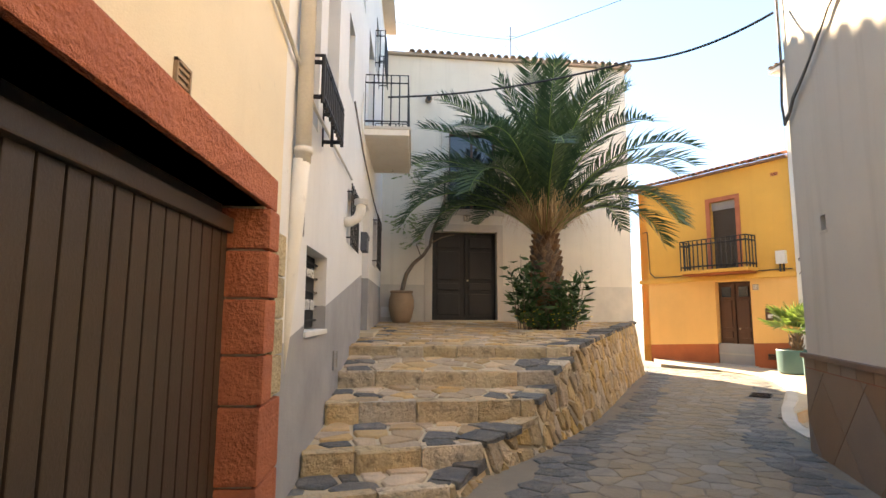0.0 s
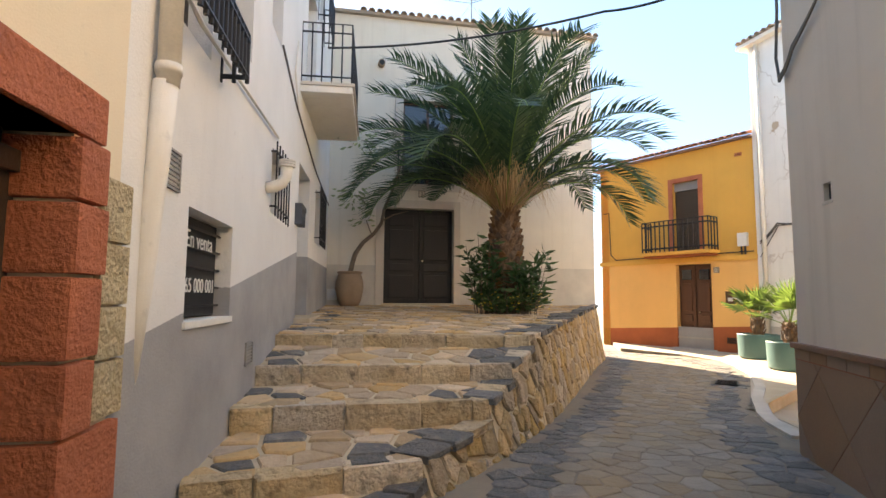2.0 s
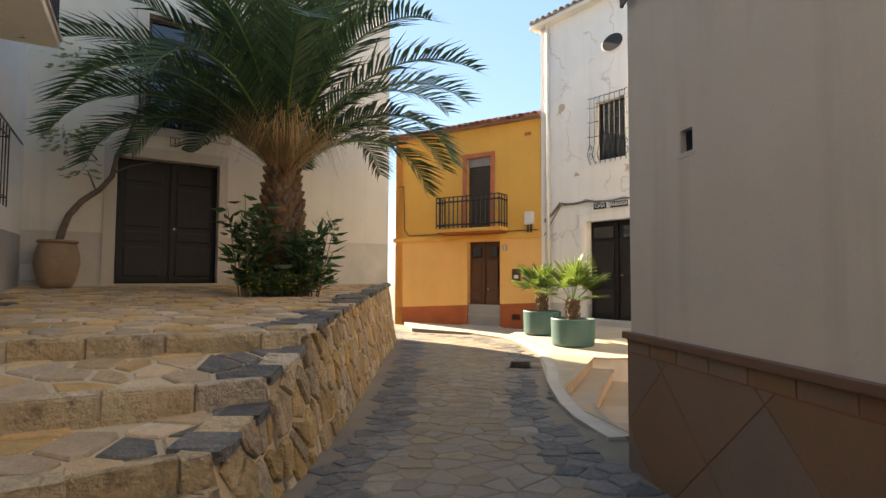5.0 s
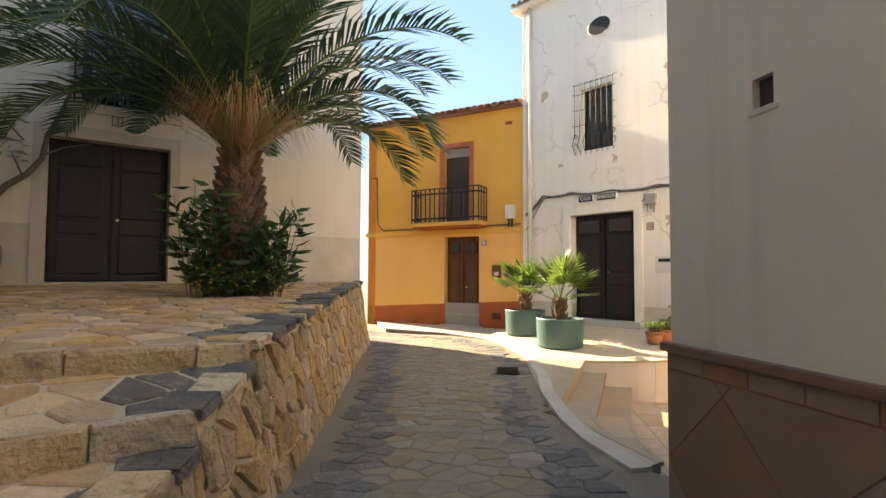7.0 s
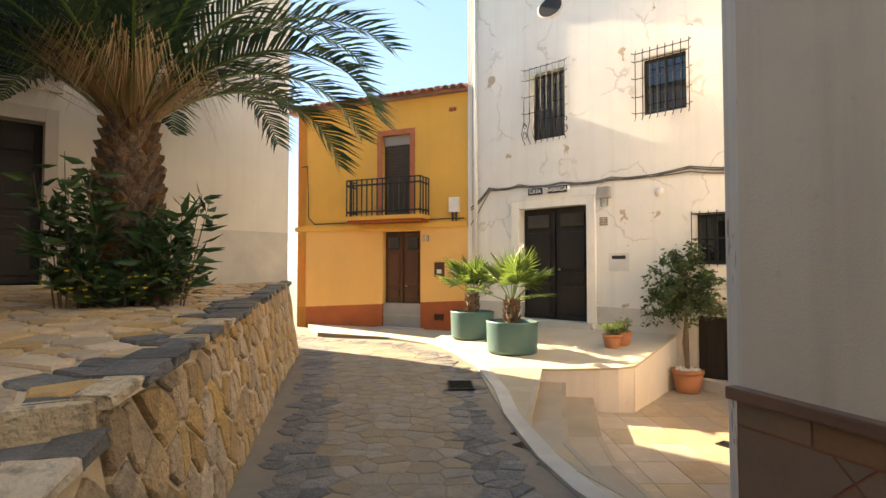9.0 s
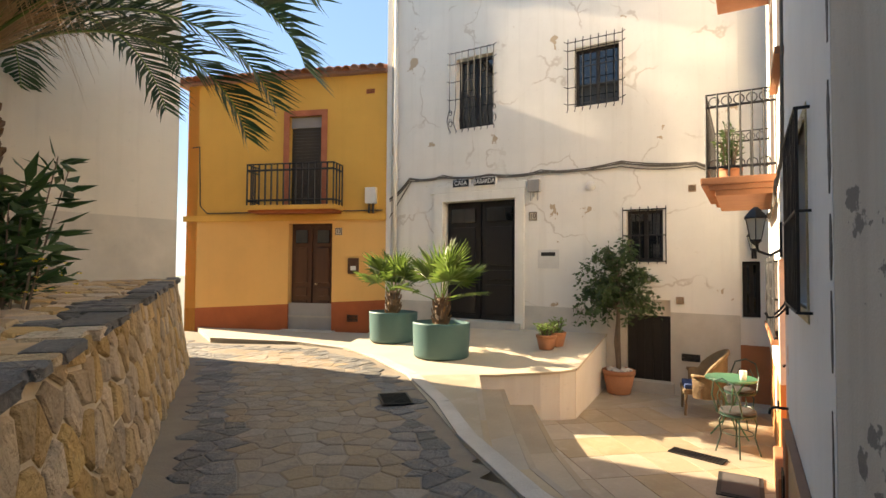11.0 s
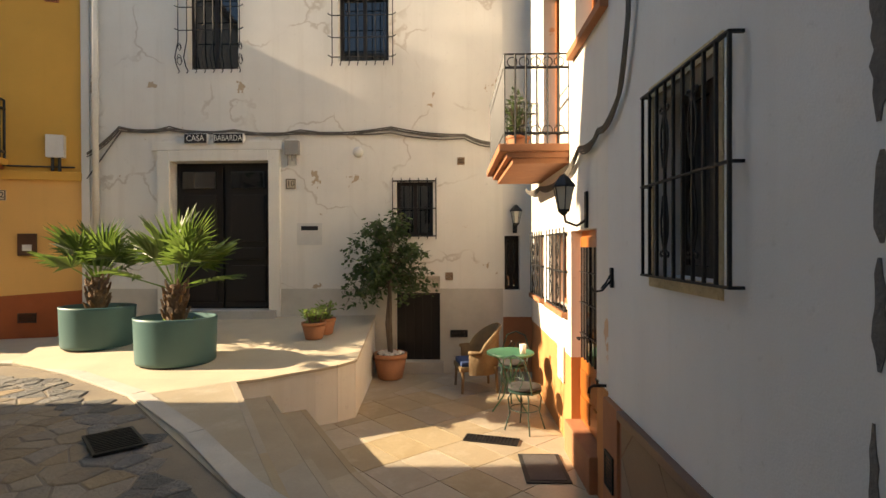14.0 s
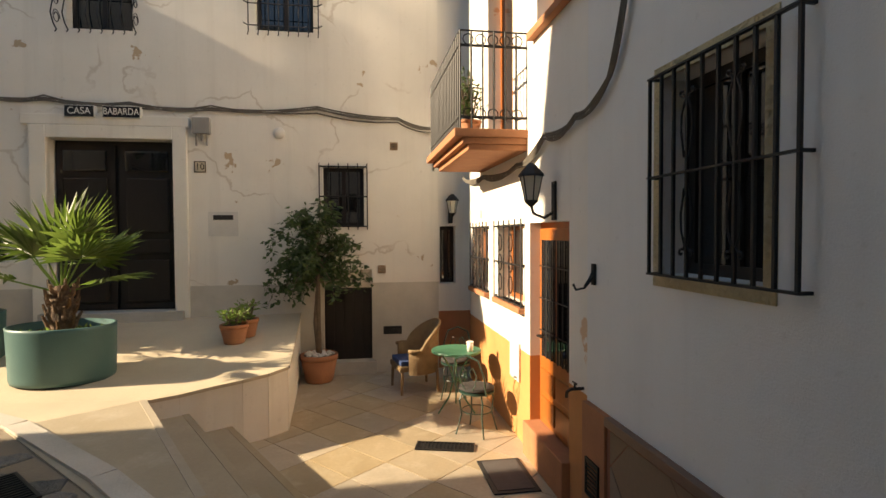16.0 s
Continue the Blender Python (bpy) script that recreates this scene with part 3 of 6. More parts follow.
bm.faces.new((far[0], far[1], far[2], far[3]))
bm.faces.new((far[3], far[2], far[4], far[5]))
tagged(link("ground", bm, "ground_far"), "dry land falling away to the far plain", "ground", kind="structure")

# street bed, its stones lie on top
bm = bmesh.new()
nx, ny = 46, 110
grid = {}
for i in range(nx + 1):
    for j in range(ny + 1):
        x, y = -1.2 + i * 10.6 / nx, -6.6 + j * 26.3 / ny
        grid[i, j] = bm.verts.new((x, y, street_z(x, y) - 0.012))
for i in range(nx):
    for j in range(ny):
        x, y = -1.2 + (i + 0.5) * 10.6 / nx, -6.6 + (j + 0.5) * 26.3 / ny
        # the patio and the steps lie lower: leave them free
        if inside([(4.75, 5.0), (4.62, 6.05), (5.1, 7.3), (5.62, 8.05), (6.2, 8.5), (7.2, 9.4), (7.95, 10.2), (8.7, 10.4), (14, 10), (14, 5)], x, y):
            continue
        bm.faces.new((grid[i, j], grid[i + 1, j], grid[i + 1, j + 1], grid[i, j + 1]))
road = tagged(link("road", bm, "dark_mortar"), "grey stone-paved street bed with worn joints", "street", kind="structure")

# terrace with stairs ------------------------------------------------
STEPS = [((-0.82, 7.36), (2.08, 7.04), 1.03), ((-0.82, 6.35), (1.68, 6.36), 0.79), ((-0.82, 5.45), (1.27, 5.6), 0.59), ((-0.82, 4.38), (0.62, 4.72), 0.38), ((-0.82, 3.85), (0.35, 4.15), 0.22)]
HOUSE_FOOT = [(5.93, 14.06), (-0.82, 13.6)]


def terrace_z(x, y):
    return 1.03 + (y - 7.1) * 0.036


terrace = thing("terrace", pose(0, 0, 0), "raised stone terrace with crazy paving before the house", "terrace", kind="structure")
RISERS = [0.12, 0.15, 0.18, 0.15, 0.12]
levels = []


def tread_z(k):
    """Each tread climbs a little from its nosing to the foot of the next riser."""
    (ax, ay), (bx, by), z = STEPS[k]
    (cx, cy), (dx, dy), top = STEPS[k - 1]
    back = top - RISERS[k - 1]

    def f(x, y):
        y0 = ay + (by - ay) * (x - ax) / (bx - ax)
        y1 = cy + (dy - cy) * (x - cx) / (dx - cx)
        return z + (back - z) * max(0, min(1, (y - y0) / (y1 - y0)))
    return f


for k, (a, b, z) in enumerate(STEPS):
    if k == 0:
        poly = [a, b, *HOUSE_FOOT]
    else:
        pa, pb, _ = STEPS[k - 1]
        poly = [a, b, pb, pa]
    levels.append((poly, terrace_z if k == 0 else tread_z(k)))
    bm = prism(bmesh.new(), poly, -0.1, lambda x, y, zf=levels[-1][1]: zf(x, y) - 0.02)
    part("stair_core" if k else "terrace_core", bm, "mortar", terrace)

# retaining wall along the street: leaning face of rubble
EDGE = [(0.35, 4.15), (0.62, 4.72), (1.27, 5.6), (1.68, 6.36), (2.08, 7.04), (5.93, 14.06)]


def edge_top(x, y):
    if y >= 7.04:
        return terrace_z(x, y)
    for (ax, ay), (bx, by), z0, z1 in ((EDGE[0], EDGE[1], 0.22, 0.23), (EDGE[1], EDGE[2], 0.38, 0.41), (EDGE[2], EDGE[3], 0.59, 0.64), (EDGE[3], EDGE[4], 0.79, 0.91)):
        if y <= by:
            return z0 + (z1 - z0) * (y - ay) / (by - ay)
    return 1.0


retaining = thing("wall_retaining", pose(0, 0, 0), "ochre rubble stone retaining wall along the street", "stone wall", kind="structure")
wall_segments = []
for (ax, ay), (bx, by) in zip(EDGE, EDGE[1:]):
    L = math.hypot(bx - ax, by - ay)
    dx, dy = (bx - ax) / L, (by - ay) / L
    nxt, nyt = dy, -dx
    za, zb = edge_top(ax, ay + 0.001), edge_top(bx, by - 0.001)
    bm = bmesh.new()
    off = 0.2
    lo = [bm.verts.new((ax + nxt * off, ay + nyt * off, -0.15)), bm.verts.new((bx + nxt * off, by + nyt * off, -0.15))]
    hi = [bm.verts.new((ax, ay, za - 0.02)), bm.verts.new((bx, by, zb - 0.02))]
    bk = [bm.verts.new((ax - nxt * 0.1, ay - nyt * 0.1, za - 0.03)), bm.verts.new((bx - nxt * 0.1, by - nyt * 0.1, zb - 0.03))]
    bl = [bm.verts.new((ax - nxt * 0.1, ay - nyt * 0.1, -0.15)), bm.verts.new((bx - nxt * 0.1, by - nyt * 0.1, -0.15))]
    for q in ((lo[0], lo[1], hi[1], hi[0]), (hi[0], hi[1], bk[1], bk[0]), (bk[0], bk[1], bl[1], bl[0]), (lo[0], hi[0], bk[0], bl[0]), (lo[1], bl[1], bk[1], hi[1])):
        bm.faces.new(q)
    part("wall_core", bm, "mortar", retaining)
    wall_segments.append((ax, ay, dx, dy, nxt, nyt, L, za, zb, off))

# platform, kerb, patio and steps ------------------------------------
def plat_z(x, y):
    return max(0.0, 0.105 * (x - 8.3)) - 0.02 * max(0, min(3, y - 12))


A, P2, D = (8.2, 9.87), (9.1, 8.83), (11.45, 9.33)
CURVE = [A, (8.38, 9.63), (8.57, 9.4), (8.73, 9.17), (8.9, 8.97), P2]
KERB = [(4.42, 5.95), (4.75, 6.7), (5.1, 7.3), (5.86, 8.4), (6.62, 9.3), (7.5, 10.55), (8.1, 11.82), (8.6, 13.2), (8.55, 14.6), (7.7, 16.4)]
platform = thing("pavement", pose(0, 0, 0), "smooth beige raised pavement before the white house", "pavement", kind="structure")
bm = bmesh.new()
# fan of strips keeps the sloping top clean
prism(bm, [A, *CURVE[1:], D, (10.9, 12.4), (10.6, 14.15), (8.6, 13.2), (8.1, 11.82), (7.5, 10.55)], -0.75, plat_z)
part("slab", bm, "paving", platform)
bm = prism(bmesh.new(), [(8.6, 13.2), (10.6, 14.15), (9.7, 16.0), (8.4, 18.4), (7.7, 16.4), (8.55, 14.6)], -0.6, lambda x, y: -0.03)
part("slab", bm, "paving", platform)
# strip of pavement between kerb and steps, then three steps down
L0 = [A, (6.42, 8.52), (5.8, 8.03), (5.25, 7.25), (4.75, 5.95)]
L1 = [(8.4, 9.58), (6.84, 8.38), (6.12, 7.8), (5.65, 7.1), (5.15, 5.9)]
L2 = [(8.64, 9.27), (7.15, 8.12), (6.5, 7.5), (6.05, 6.85), (5.55, 5.9)]
K0 = [(7.5, 10.55), (5.86, 8.4), (5.45, 7.82), (5.1, 7.3), (4.42, 5.95)]
for k in range(4):
    part("slab", prism(bmesh.new(), [K0[k + 1], L0[k + 1], L0[k], K0[k]], -0.75, street_z), "pale_marble", platform)
stair = thing("patio_steps", pose(0, 0, 0), "three beige stone steps down to the patio", "steps", kind="structure")
for a, c, zz in ((L0, L1, -0.2), (L1, L2, -0.41)):
    for k in range(4):
        part("step", prism(bmesh.new(), [a[k + 1], c[k + 1], c[k], a[k]], -0.75, zz - 0.03), "paving", stair)
        part("tread", prism(bmesh.new(), [a[k + 1], c[k + 1], c[k], a[k]], zz - 0.029, zz), "step_stone", stair)
for line, zz in ((L0, 0.0), (L1, -0.2), (L2, -0.41)):
    for k in range(4):
        (ax, ay), (bx, by) = line[k + 1], line[k]
        L = math.hypot(bx - ax, by - ay)
        ex, ey = (by - ay) / L, -(bx - ax) / L
        part("nosing", prism(bmesh.new(), [(ax - ex * 0.03, ay - ey * 0.03), (ax + ex * 0.03, ay + ey * 0.03), (bx + ex * 0.03, by + ey * 0.03), (bx - ex * 0.03, by - ey * 0.03)],
             lambda x, y: (street_z(x, y) if zz == 0.0 else zz) - 0.028, lambda x, y: (street_z(x, y) if zz == 0.0 else zz) + 0.004), "step_stone", stair)
skirt = thing("wall_pavement", pose(0, 0, 0), "pale rendered face of the raised pavement above the patio", "wall", kind="structure")
for (ax, ay), (bx, by) in zip([*CURVE, D], [*CURVE[1:], D]):
    L = math.hypot(bx - ax, by - ay)
    if L < 0.01:
        continue
    ex, ey = (by - ay) / L * 0.02, -(bx - ax) / L * 0.02
    part("render_face", prism(bmesh.new(), [(ax, ay), (ax + ex, ay + ey), (bx + ex, by + ey), (bx, by)], -0.7, lambda x, y: plat_z(x, y) - 0.03), "white_trim", skirt)
    part("edge_slab", prism(bmesh.new(), [(ax, ay), (ax + ex * 2, ay + ey * 2), (bx + ex * 2, by + ey * 2), (bx, by)], lambda x, y: plat_z(x, y) - 0.03, lambda x, y: plat_z(x, y) + 0.003), "paving", skirt)
patio_floor = thing("floor_patio", pose(0, 0, 0), "beige stone tiled sunken patio floor", "floor", kind="structure")
PATIO_POLY = [(5.2, 5.6), (12.2, 6.6), (12.2, 9.4), (8.9, 9.3), (8.5, 9.5), (5.0, 6.1)]
part("screed", prism(bmesh.new(), PATIO_POLY, -0.78, -0.622), "pale_marble", patio_floor)
kerb = thing("kerb", pose(0, 0, 0), "pale concrete kerb strip along the street", "kerb", kind="structure")
for (ax, ay), (bx, by) in zip(KERB, KERB[1:]):
    L = math.hypot(bx - ax, by - ay)
    dx, dy = (bx - ax) / L, (by - ay) / L
    bm = prism(bmesh.new(), [(ax, ay), (ax + dy * 0.16, ay - dx * 0.16), (bx + dy * 0.16, by - dx * 0.16), (bx, by)], -0.3, lambda x, y: max(street_z(x, y), 0 if y < 12 else -0.05) + 0.022)
    part("kerbstone", bm, "kerb", kerb)

# left houses --------------------------------------------------------
wall("wall_garage", LEFT, -6.5, 3.46, -0.4, 5.6, [(-1.6, 3.09, -0.4, 2.06)], "garage", 0.4, "beige painted garage wall")
LH = [(4.32, 5.31, 1.31, 2.0), (3.8, 4.6, 3.02, 5.1), (4.95, 5.7, 3.5, 5.1), (6.75, 7.5, 2.35, 3.05), (8.75, 10.0, 1.0, 3.4), (10.9, 11.9, 2.45, 3.45), (6.5, 7.1, 4.3, 5.3), (9.2, 10.4, 4.55, 6.6), (10.8, 11.6, 6.6, 7.8), (7.6, 8.4, 6.4, 7.6)]
wall("wall_left", LEFT, 3.46, 13.62, -0.4, 9.0, LH, "left", 0.4, "white wall with sloping grey painted base")
# added backing behind the openings, its dark colour stands for room shade
wall("wall_garage_back", LEFT, -6.5, 13.6, -0.4, 5.6, [], "inside", 0.1, "added backing wall coloured dark as room shade, left houses", v0=1.2)
beam = thing("garage_surround", LEFT, "terracotta-painted lintel and rough stone jamb of garage", "door surround")
part("lintel", boxed(-2.0, 3.27, -0.03, 0.3, 2.06, 2.25, bevel=0.012), "red", beam)
z = -0.1
rj = random.Random(5)
for k, h in enumerate((0.34, 0.3, 0.42, 0.27, 0.31, 0.27, 0.24)):
    wide = 3.27 + rj.uniform(-0.015, 0.015)
    if z < 0.7:
        wide = 3.5
    part("jamb_stone", boxed(3.06, wide, -0.045 + rj.uniform(-0.01, 0.01), 0.36, z + 0.006, z + h - 0.006, bevel=0.02), "red", beam)
    z += h
for z0, z1 in ((0.975, 1.2), (1.21, 1.42), (1.43, 1.68), (1.69, 1.95)):
    part("quoin_stone", boxed(3.285, 3.53, -0.03, 0.1, z0, z1, bevel=0.015), "quoin", beam)
gd = thing("garage_door", LEFT, "brown ribbed steel garage door, closed", "garage door")
part("leaf", boxed(-1.6, 3.06, 0.2, 0.23, -0.2, 2.0), "garage_door", gd)
for k in range(36):
    u = -1.5 + k * 0.128
    part("plank", boxed(u, u + 0.114, 0.185, 0.202, -0.2, 1.9, bevel=0.005), "garage_door", gd)
part("top_rail", boxed(-1.6, 3.06, 0.15, 0.23, 1.9, 1.98, bevel=0.008), "garage_door", gd)
part("mesh_panel", boxed(-1.6, 3.06, 0.22, 0.24, 1.98, 2.06), "iron", gd)


def vent(m, w, h, label, mat="grey_box"):
    v = thing("wall_vent", m, label, "vent", "wall vents")
    bm = bmesh.new()
    for a in ((-w / 2, -w / 2 + 0.012, -h / 2, h / 2), (w / 2 - 0.012, w / 2, -h / 2, h / 2), (-w / 2, w / 2, -h / 2, -h / 2 + 0.012), (-w / 2, w / 2, h / 2 - 0.012, h / 2)):
        box(bm, a[0], a[1], -0.015, 0.01, a[2], a[3])
    part("frame", bm, mat, v)
    # black sheet on the wall paints the shade between the slats
    part("backing", boxed(-w / 2, w / 2, 0.0, 0.004, -h / 2, h / 2), "rubber_hole_dark", v)
    n = max(3, int(h / 0.03))
    sl = bmesh.new()
    box(sl, -w / 2 + 0.01, w / 2 - 0.01, -0.011, -0.003, -0.006, 0.006)
    first = part("slat", sl, mat, v)
    first.location.z = -h / 2 + h / (n + 1)
    for k in range(1, n):
        o = first.copy()
        scene.collection.objects.link(o)
        o.location.z = -h / 2 + h * (k + 1) / (n + 1)
    return v


vent(on(LEFT, 1.97, 2.29), 0.12, 0.13, "tan louvred vent on the beige wall", "jar")
vent(on(LEFT, 4.03, 2.15), 0.2, 0.22, "grey louvred vent on the white wall")
vent(on(LEFT, 5.99, 0.96), 0.26, 0.2, "grey flush vent low on the painted base")


def barred(m, w, h, label, rise=0.12, bars=7, mat="iron", rails=(0.08, 0.92), hooks=False, deep=True, glass=True, pane="glass", frame_mat="dark_wood"):
    """Window at lower-left corner m: frame and panes in the reveal, grille before it."""
    t = thing("window_1", m, label, "window", "barred windows", kind="structure")
    fr = bmesh.new()
    d = 0.16
    for a in ((0, 0.06, 0, h), (w - 0.06, w, 0, h), (0.06, w - 0.06, 0, 0.06), (0.06, w - 0.06, h - 0.06, h), (w / 2 - 0.03, w / 2 + 0.03, 0.06, h - 0.06)):
        box(fr, a[0], a[1], d, d + 0.05, a[2], a[3])
    part("window_frame", fr, frame_mat, t)
    for a in (0.06, w / 2 + 0.03):
        part("pane", boxed(a, a + w / 2 - 0.09, d + 0.02, d + 0.026, 0.06, h - 0.06), pane, t)
    if rise is not None:
        g = part("grille_frame", bmesh.new(), mat, t)
        bm = bmesh.new()
        e = 0.05
        for z0 in rails:
            zz = z0 * h
            tube(bm, [(-e, 0.03, zz), (-e, -rise, zz), (w + e, -rise, zz), (w + e, 0.03, zz)], 0.011, 6)
        bm.to_mesh(g.data)
        bm.free()
        bar = part("bar", tube(bmesh.new(), [(0, 0, -e), (0, 0, h + e)], 0.009, 6), mat, t)
        bar.location = (-e, -rise, 0)
        for k in range(1, bars):
            o = bar.copy()
            scene.collection.objects.link(o)
            o.location.x = -e + (w + 2 * e) * k / (bars - 1)
    return t


# for-sale window in the white wall
fs = thing("window_2", on(LEFT, 4.32, 1.31), "dark window with a white-lettered for-sale board behind bars", "window", kind="structure")
part("board", boxed(0.0, 0.99, 0.12, 0.14, 0.02, 0.68), "rubber_hole_dark", fs)
for k in range(5):
    part("bar", boxed(0, 0.99, 0.085, 0.1, 0.08 + 0.13 * k, 0.095 + 0.13 * k), "iron", fs)
part("sill", boxed(-0.02, 1.01, -0.02, 0.2, -0.04, 0.004, bevel=0.005), "white_trim", fs)
text("lettering", "En venta", 0.16, "letter_white", fs, pose(0.48, 0.078, 0.52, 90, 0, 0))
text("lettering", "965 000 001", 0.135, "letter_white", fs, pose(0.49, 0.078, 0.22, 90, 0, 0))

barred(on(LEFT, 6.75, 2.35), 0.75, 0.7, "black barred window in the white wall", 0.06, 6)
barred(on(LEFT, 10.9, 2.45), 1.0, 1.0, "black barred window past the doorway", 0.1, 7)
for u, z, w, h in ((3.8, 3.02, 0.8, 2.08), (4.95, 3.5, 0.75, 1.6), (6.5, 4.3, 0.6, 1.0), (9.2, 4.55, 1.2, 2.05), (10.8, 6.6, 0.8, 1.2), (7.6, 6.4, 0.8, 1.2)):
    barred(on(LEFT, u, z), w, h, "dark window opening in the white wall", None)


def railing(name, m, w, d, h, label, bars, mat="iron", thick=0.011):
    t = thing(name, m, label, "railing")
    for zz in (0.12 * h, 0.85 * h, h):
        part("rail", tube(bmesh.new(), [(0, 0, zz), (0, -d, zz), (w, -d, zz), (w, 0, zz)], thick * (0.9 if zz == h else 1.3), 6), mat, t)
    bar = part("bar", tube(bmesh.new(), [(0, 0, 0.0), (0, 0, h)], thick, 6), mat, t)
    bar.location = (0, -d, 0)
    spots = [(w * k / (bars - 1), -d) for k in range(1, bars)]
    side = max(2, int(d / (w / (bars - 1))))
    spots += [(x, -d * k / side) for x in (0, w) for k in range(0, side)]
    for x, y in spots:
        o = bar.copy()
        scene.collection.objects.link(o)
        o.location = (x, y, 0)
    return t


railing("window_railing", on(LEFT, 3.8, 2.97), 1.02, 0.18, 0.36, "low black iron window railing of flat bars", 12, thick=0.015)
railing("window_railing", on(LEFT, 10.5, 6.5), 1.1, 0.2, 0.8, "black iron railing of upper window", 9)
slab = thing("balcony", on(LEFT, 8.6, 4.4), "white plastered balcony slab with black railing", "balcony")
part("slab", boxed(0, 2.4, -0.74, 0.02, 0, 0.1, bevel=0.01), "white_trim", slab)
part("edge_moulding", boxed(-0.02, 2.42, -0.77, 0.02, 0.1, 0.15, bevel=0.01), "cream_trim", slab)
railing("balcony_railing", on(LEFT, 8.64, 4.54, 0.0), 2.3, 0.72, 0.92, "black iron balcony railing with thin bars", 19)
dl = thing("door_1", on(LEFT, 8.75, 1.0), "grey painted door in a deep doorway", "door", kind="structure")
part("leaf", boxed(0.0, 1.25, 0.3, 0.35, 0.05, 2.35), "grey_iron", dl)
part("threshold", boxed(-0.1, 1.35, -0.22, 0.3, -0.2, 0.16, bevel=0.02), "mortar", dl)
mb = thing("mailbox", on(LEFT, 8.62, 2.45), "grey metal mailbox on the white wall", "mailbox")
part("body", boxed(-0.18, 0.18, -0.1, 0.0, 0, 0.3, bevel=0.012), "grey_iron", mb)
part("flap", boxed(-0.16, 0.16, -0.115, -0.09, 0.2, 0.27, bevel=0.006), "grey_iron", mb)
pipe = thing("downpipe", LEFT, "cream drainpipe down the white wall", "drainpipe")
part("pipe", tube(bmesh.new(), [(3.73, -0.07, 2.5), (3.73, -0.07, 9.0)], 0.055, 12), "white_pvc", pipe, smooth=True)
for z in (2.56, 4.6):
    part("collar", tube(bmesh.new(), [(3.73, -0.07, z), (3.73, -0.07, z + 0.05)], 0.064, 12), "white_pvc", pipe, smooth=True)
part("flare", tube(bmesh.new(), [(3.73, -0.06, 2.52), (3.73, -0.04, 2.1), (3.73, 0.0, 1.5), (3.73, 0.05, 1.0)], 0.06, 10, 0.045), "white_trim", pipe, smooth=True)
fl = thing("flue_pipe", LEFT, "cream elbow flue with a ribbed cap", "flue")
part("elbow", tube(bmesh.new(), [(6.5, 0, 2.56), (6.5, -0.08, 2.57), (6.5, -0.15, 2.61), (6.5, -0.19, 2.68), (6.5, -0.2, 2.78)], 0.06, 12), "white_pvc", fl, smooth=True)
for k in range(3):
    part("cap_ring", tube(bmesh.new(), [(6.5, -0.2, 2.78 + 0.025 * k), (6.5, -0.2, 2.797 + 0.025 * k)], 0.085, 14), "white_pvc", fl)


def cable(name, pts, r, label, mat="cable", sag=0.0, n=10):
    out = []
    for a, b in zip(pts, pts[1:]):
        a, b = Vector(a), Vector(b)
        for k in range(n):
            t = k / n
            p = a.lerp(b, t)
            p.z -= sag * 4 * t * (1 - t)
            out.append(p)
    out.append(Vector(pts[-1]))
    return tagged(link(name, tube(bmesh.new(), out, r, 5), mat), label, "cable", "cables")


lw = lambda u, z, v=-0.03: LEFT @ Vector((u, v, z))
cable("wall_cable", [lw(3.0, 3.3), lw(4.3, 3.12), lw(6.9, 3.2)], 0.016, "grey cable clipped along the white wall", "white_pvc")
cable("wall_cable", [lw(7.0, 4.3), lw(8.2, 4.0), lw(10.5, 3.7), lw(13.3, 3.55)], 0.014, "bundled wall cable under the balcony")
cable("wall_cable", [lw(8.1, 4.9), lw(7.9, 4.4), lw(8.3, 4.02)], 0.012, "pale cable drop on the white wall", "white_pvc")

# front house --------------------------------------------------------
FH = [(0.5, 2.2, 1.26, 3.6), (0.92, 2.2, 4.2, 6.3)]
wall("wall_front", FRONT, -0.9, 5.93, -0.3, 8.35, FH, "front", 0.35, "cream rendered facade with a grey-stained base")
side = FRONT @ pose(5.93, 0, 0, 0, 0, 90)
wall("wall_front_side", side, 0.36, 5.6, -0.3, 8.35, [], "front", 0.3, "cream rendered side wall of the house")
# added wall, dark paint in place of the cream house's room shade
wall("wall_front_back", FRONT, -0.9, 5.93, -0.3, 8.3, [], "inside", 0.1, "added backing wall coloured dark as room shade, cream house", v0=1.6)
tagged(link("roof_front", boxed(-1.0, 6.08, -0.12, 5.8, 8.35, 8.42), "roof_pale", m=FRONT), "low tiled roof of the cream house", "roof", kind="structure")


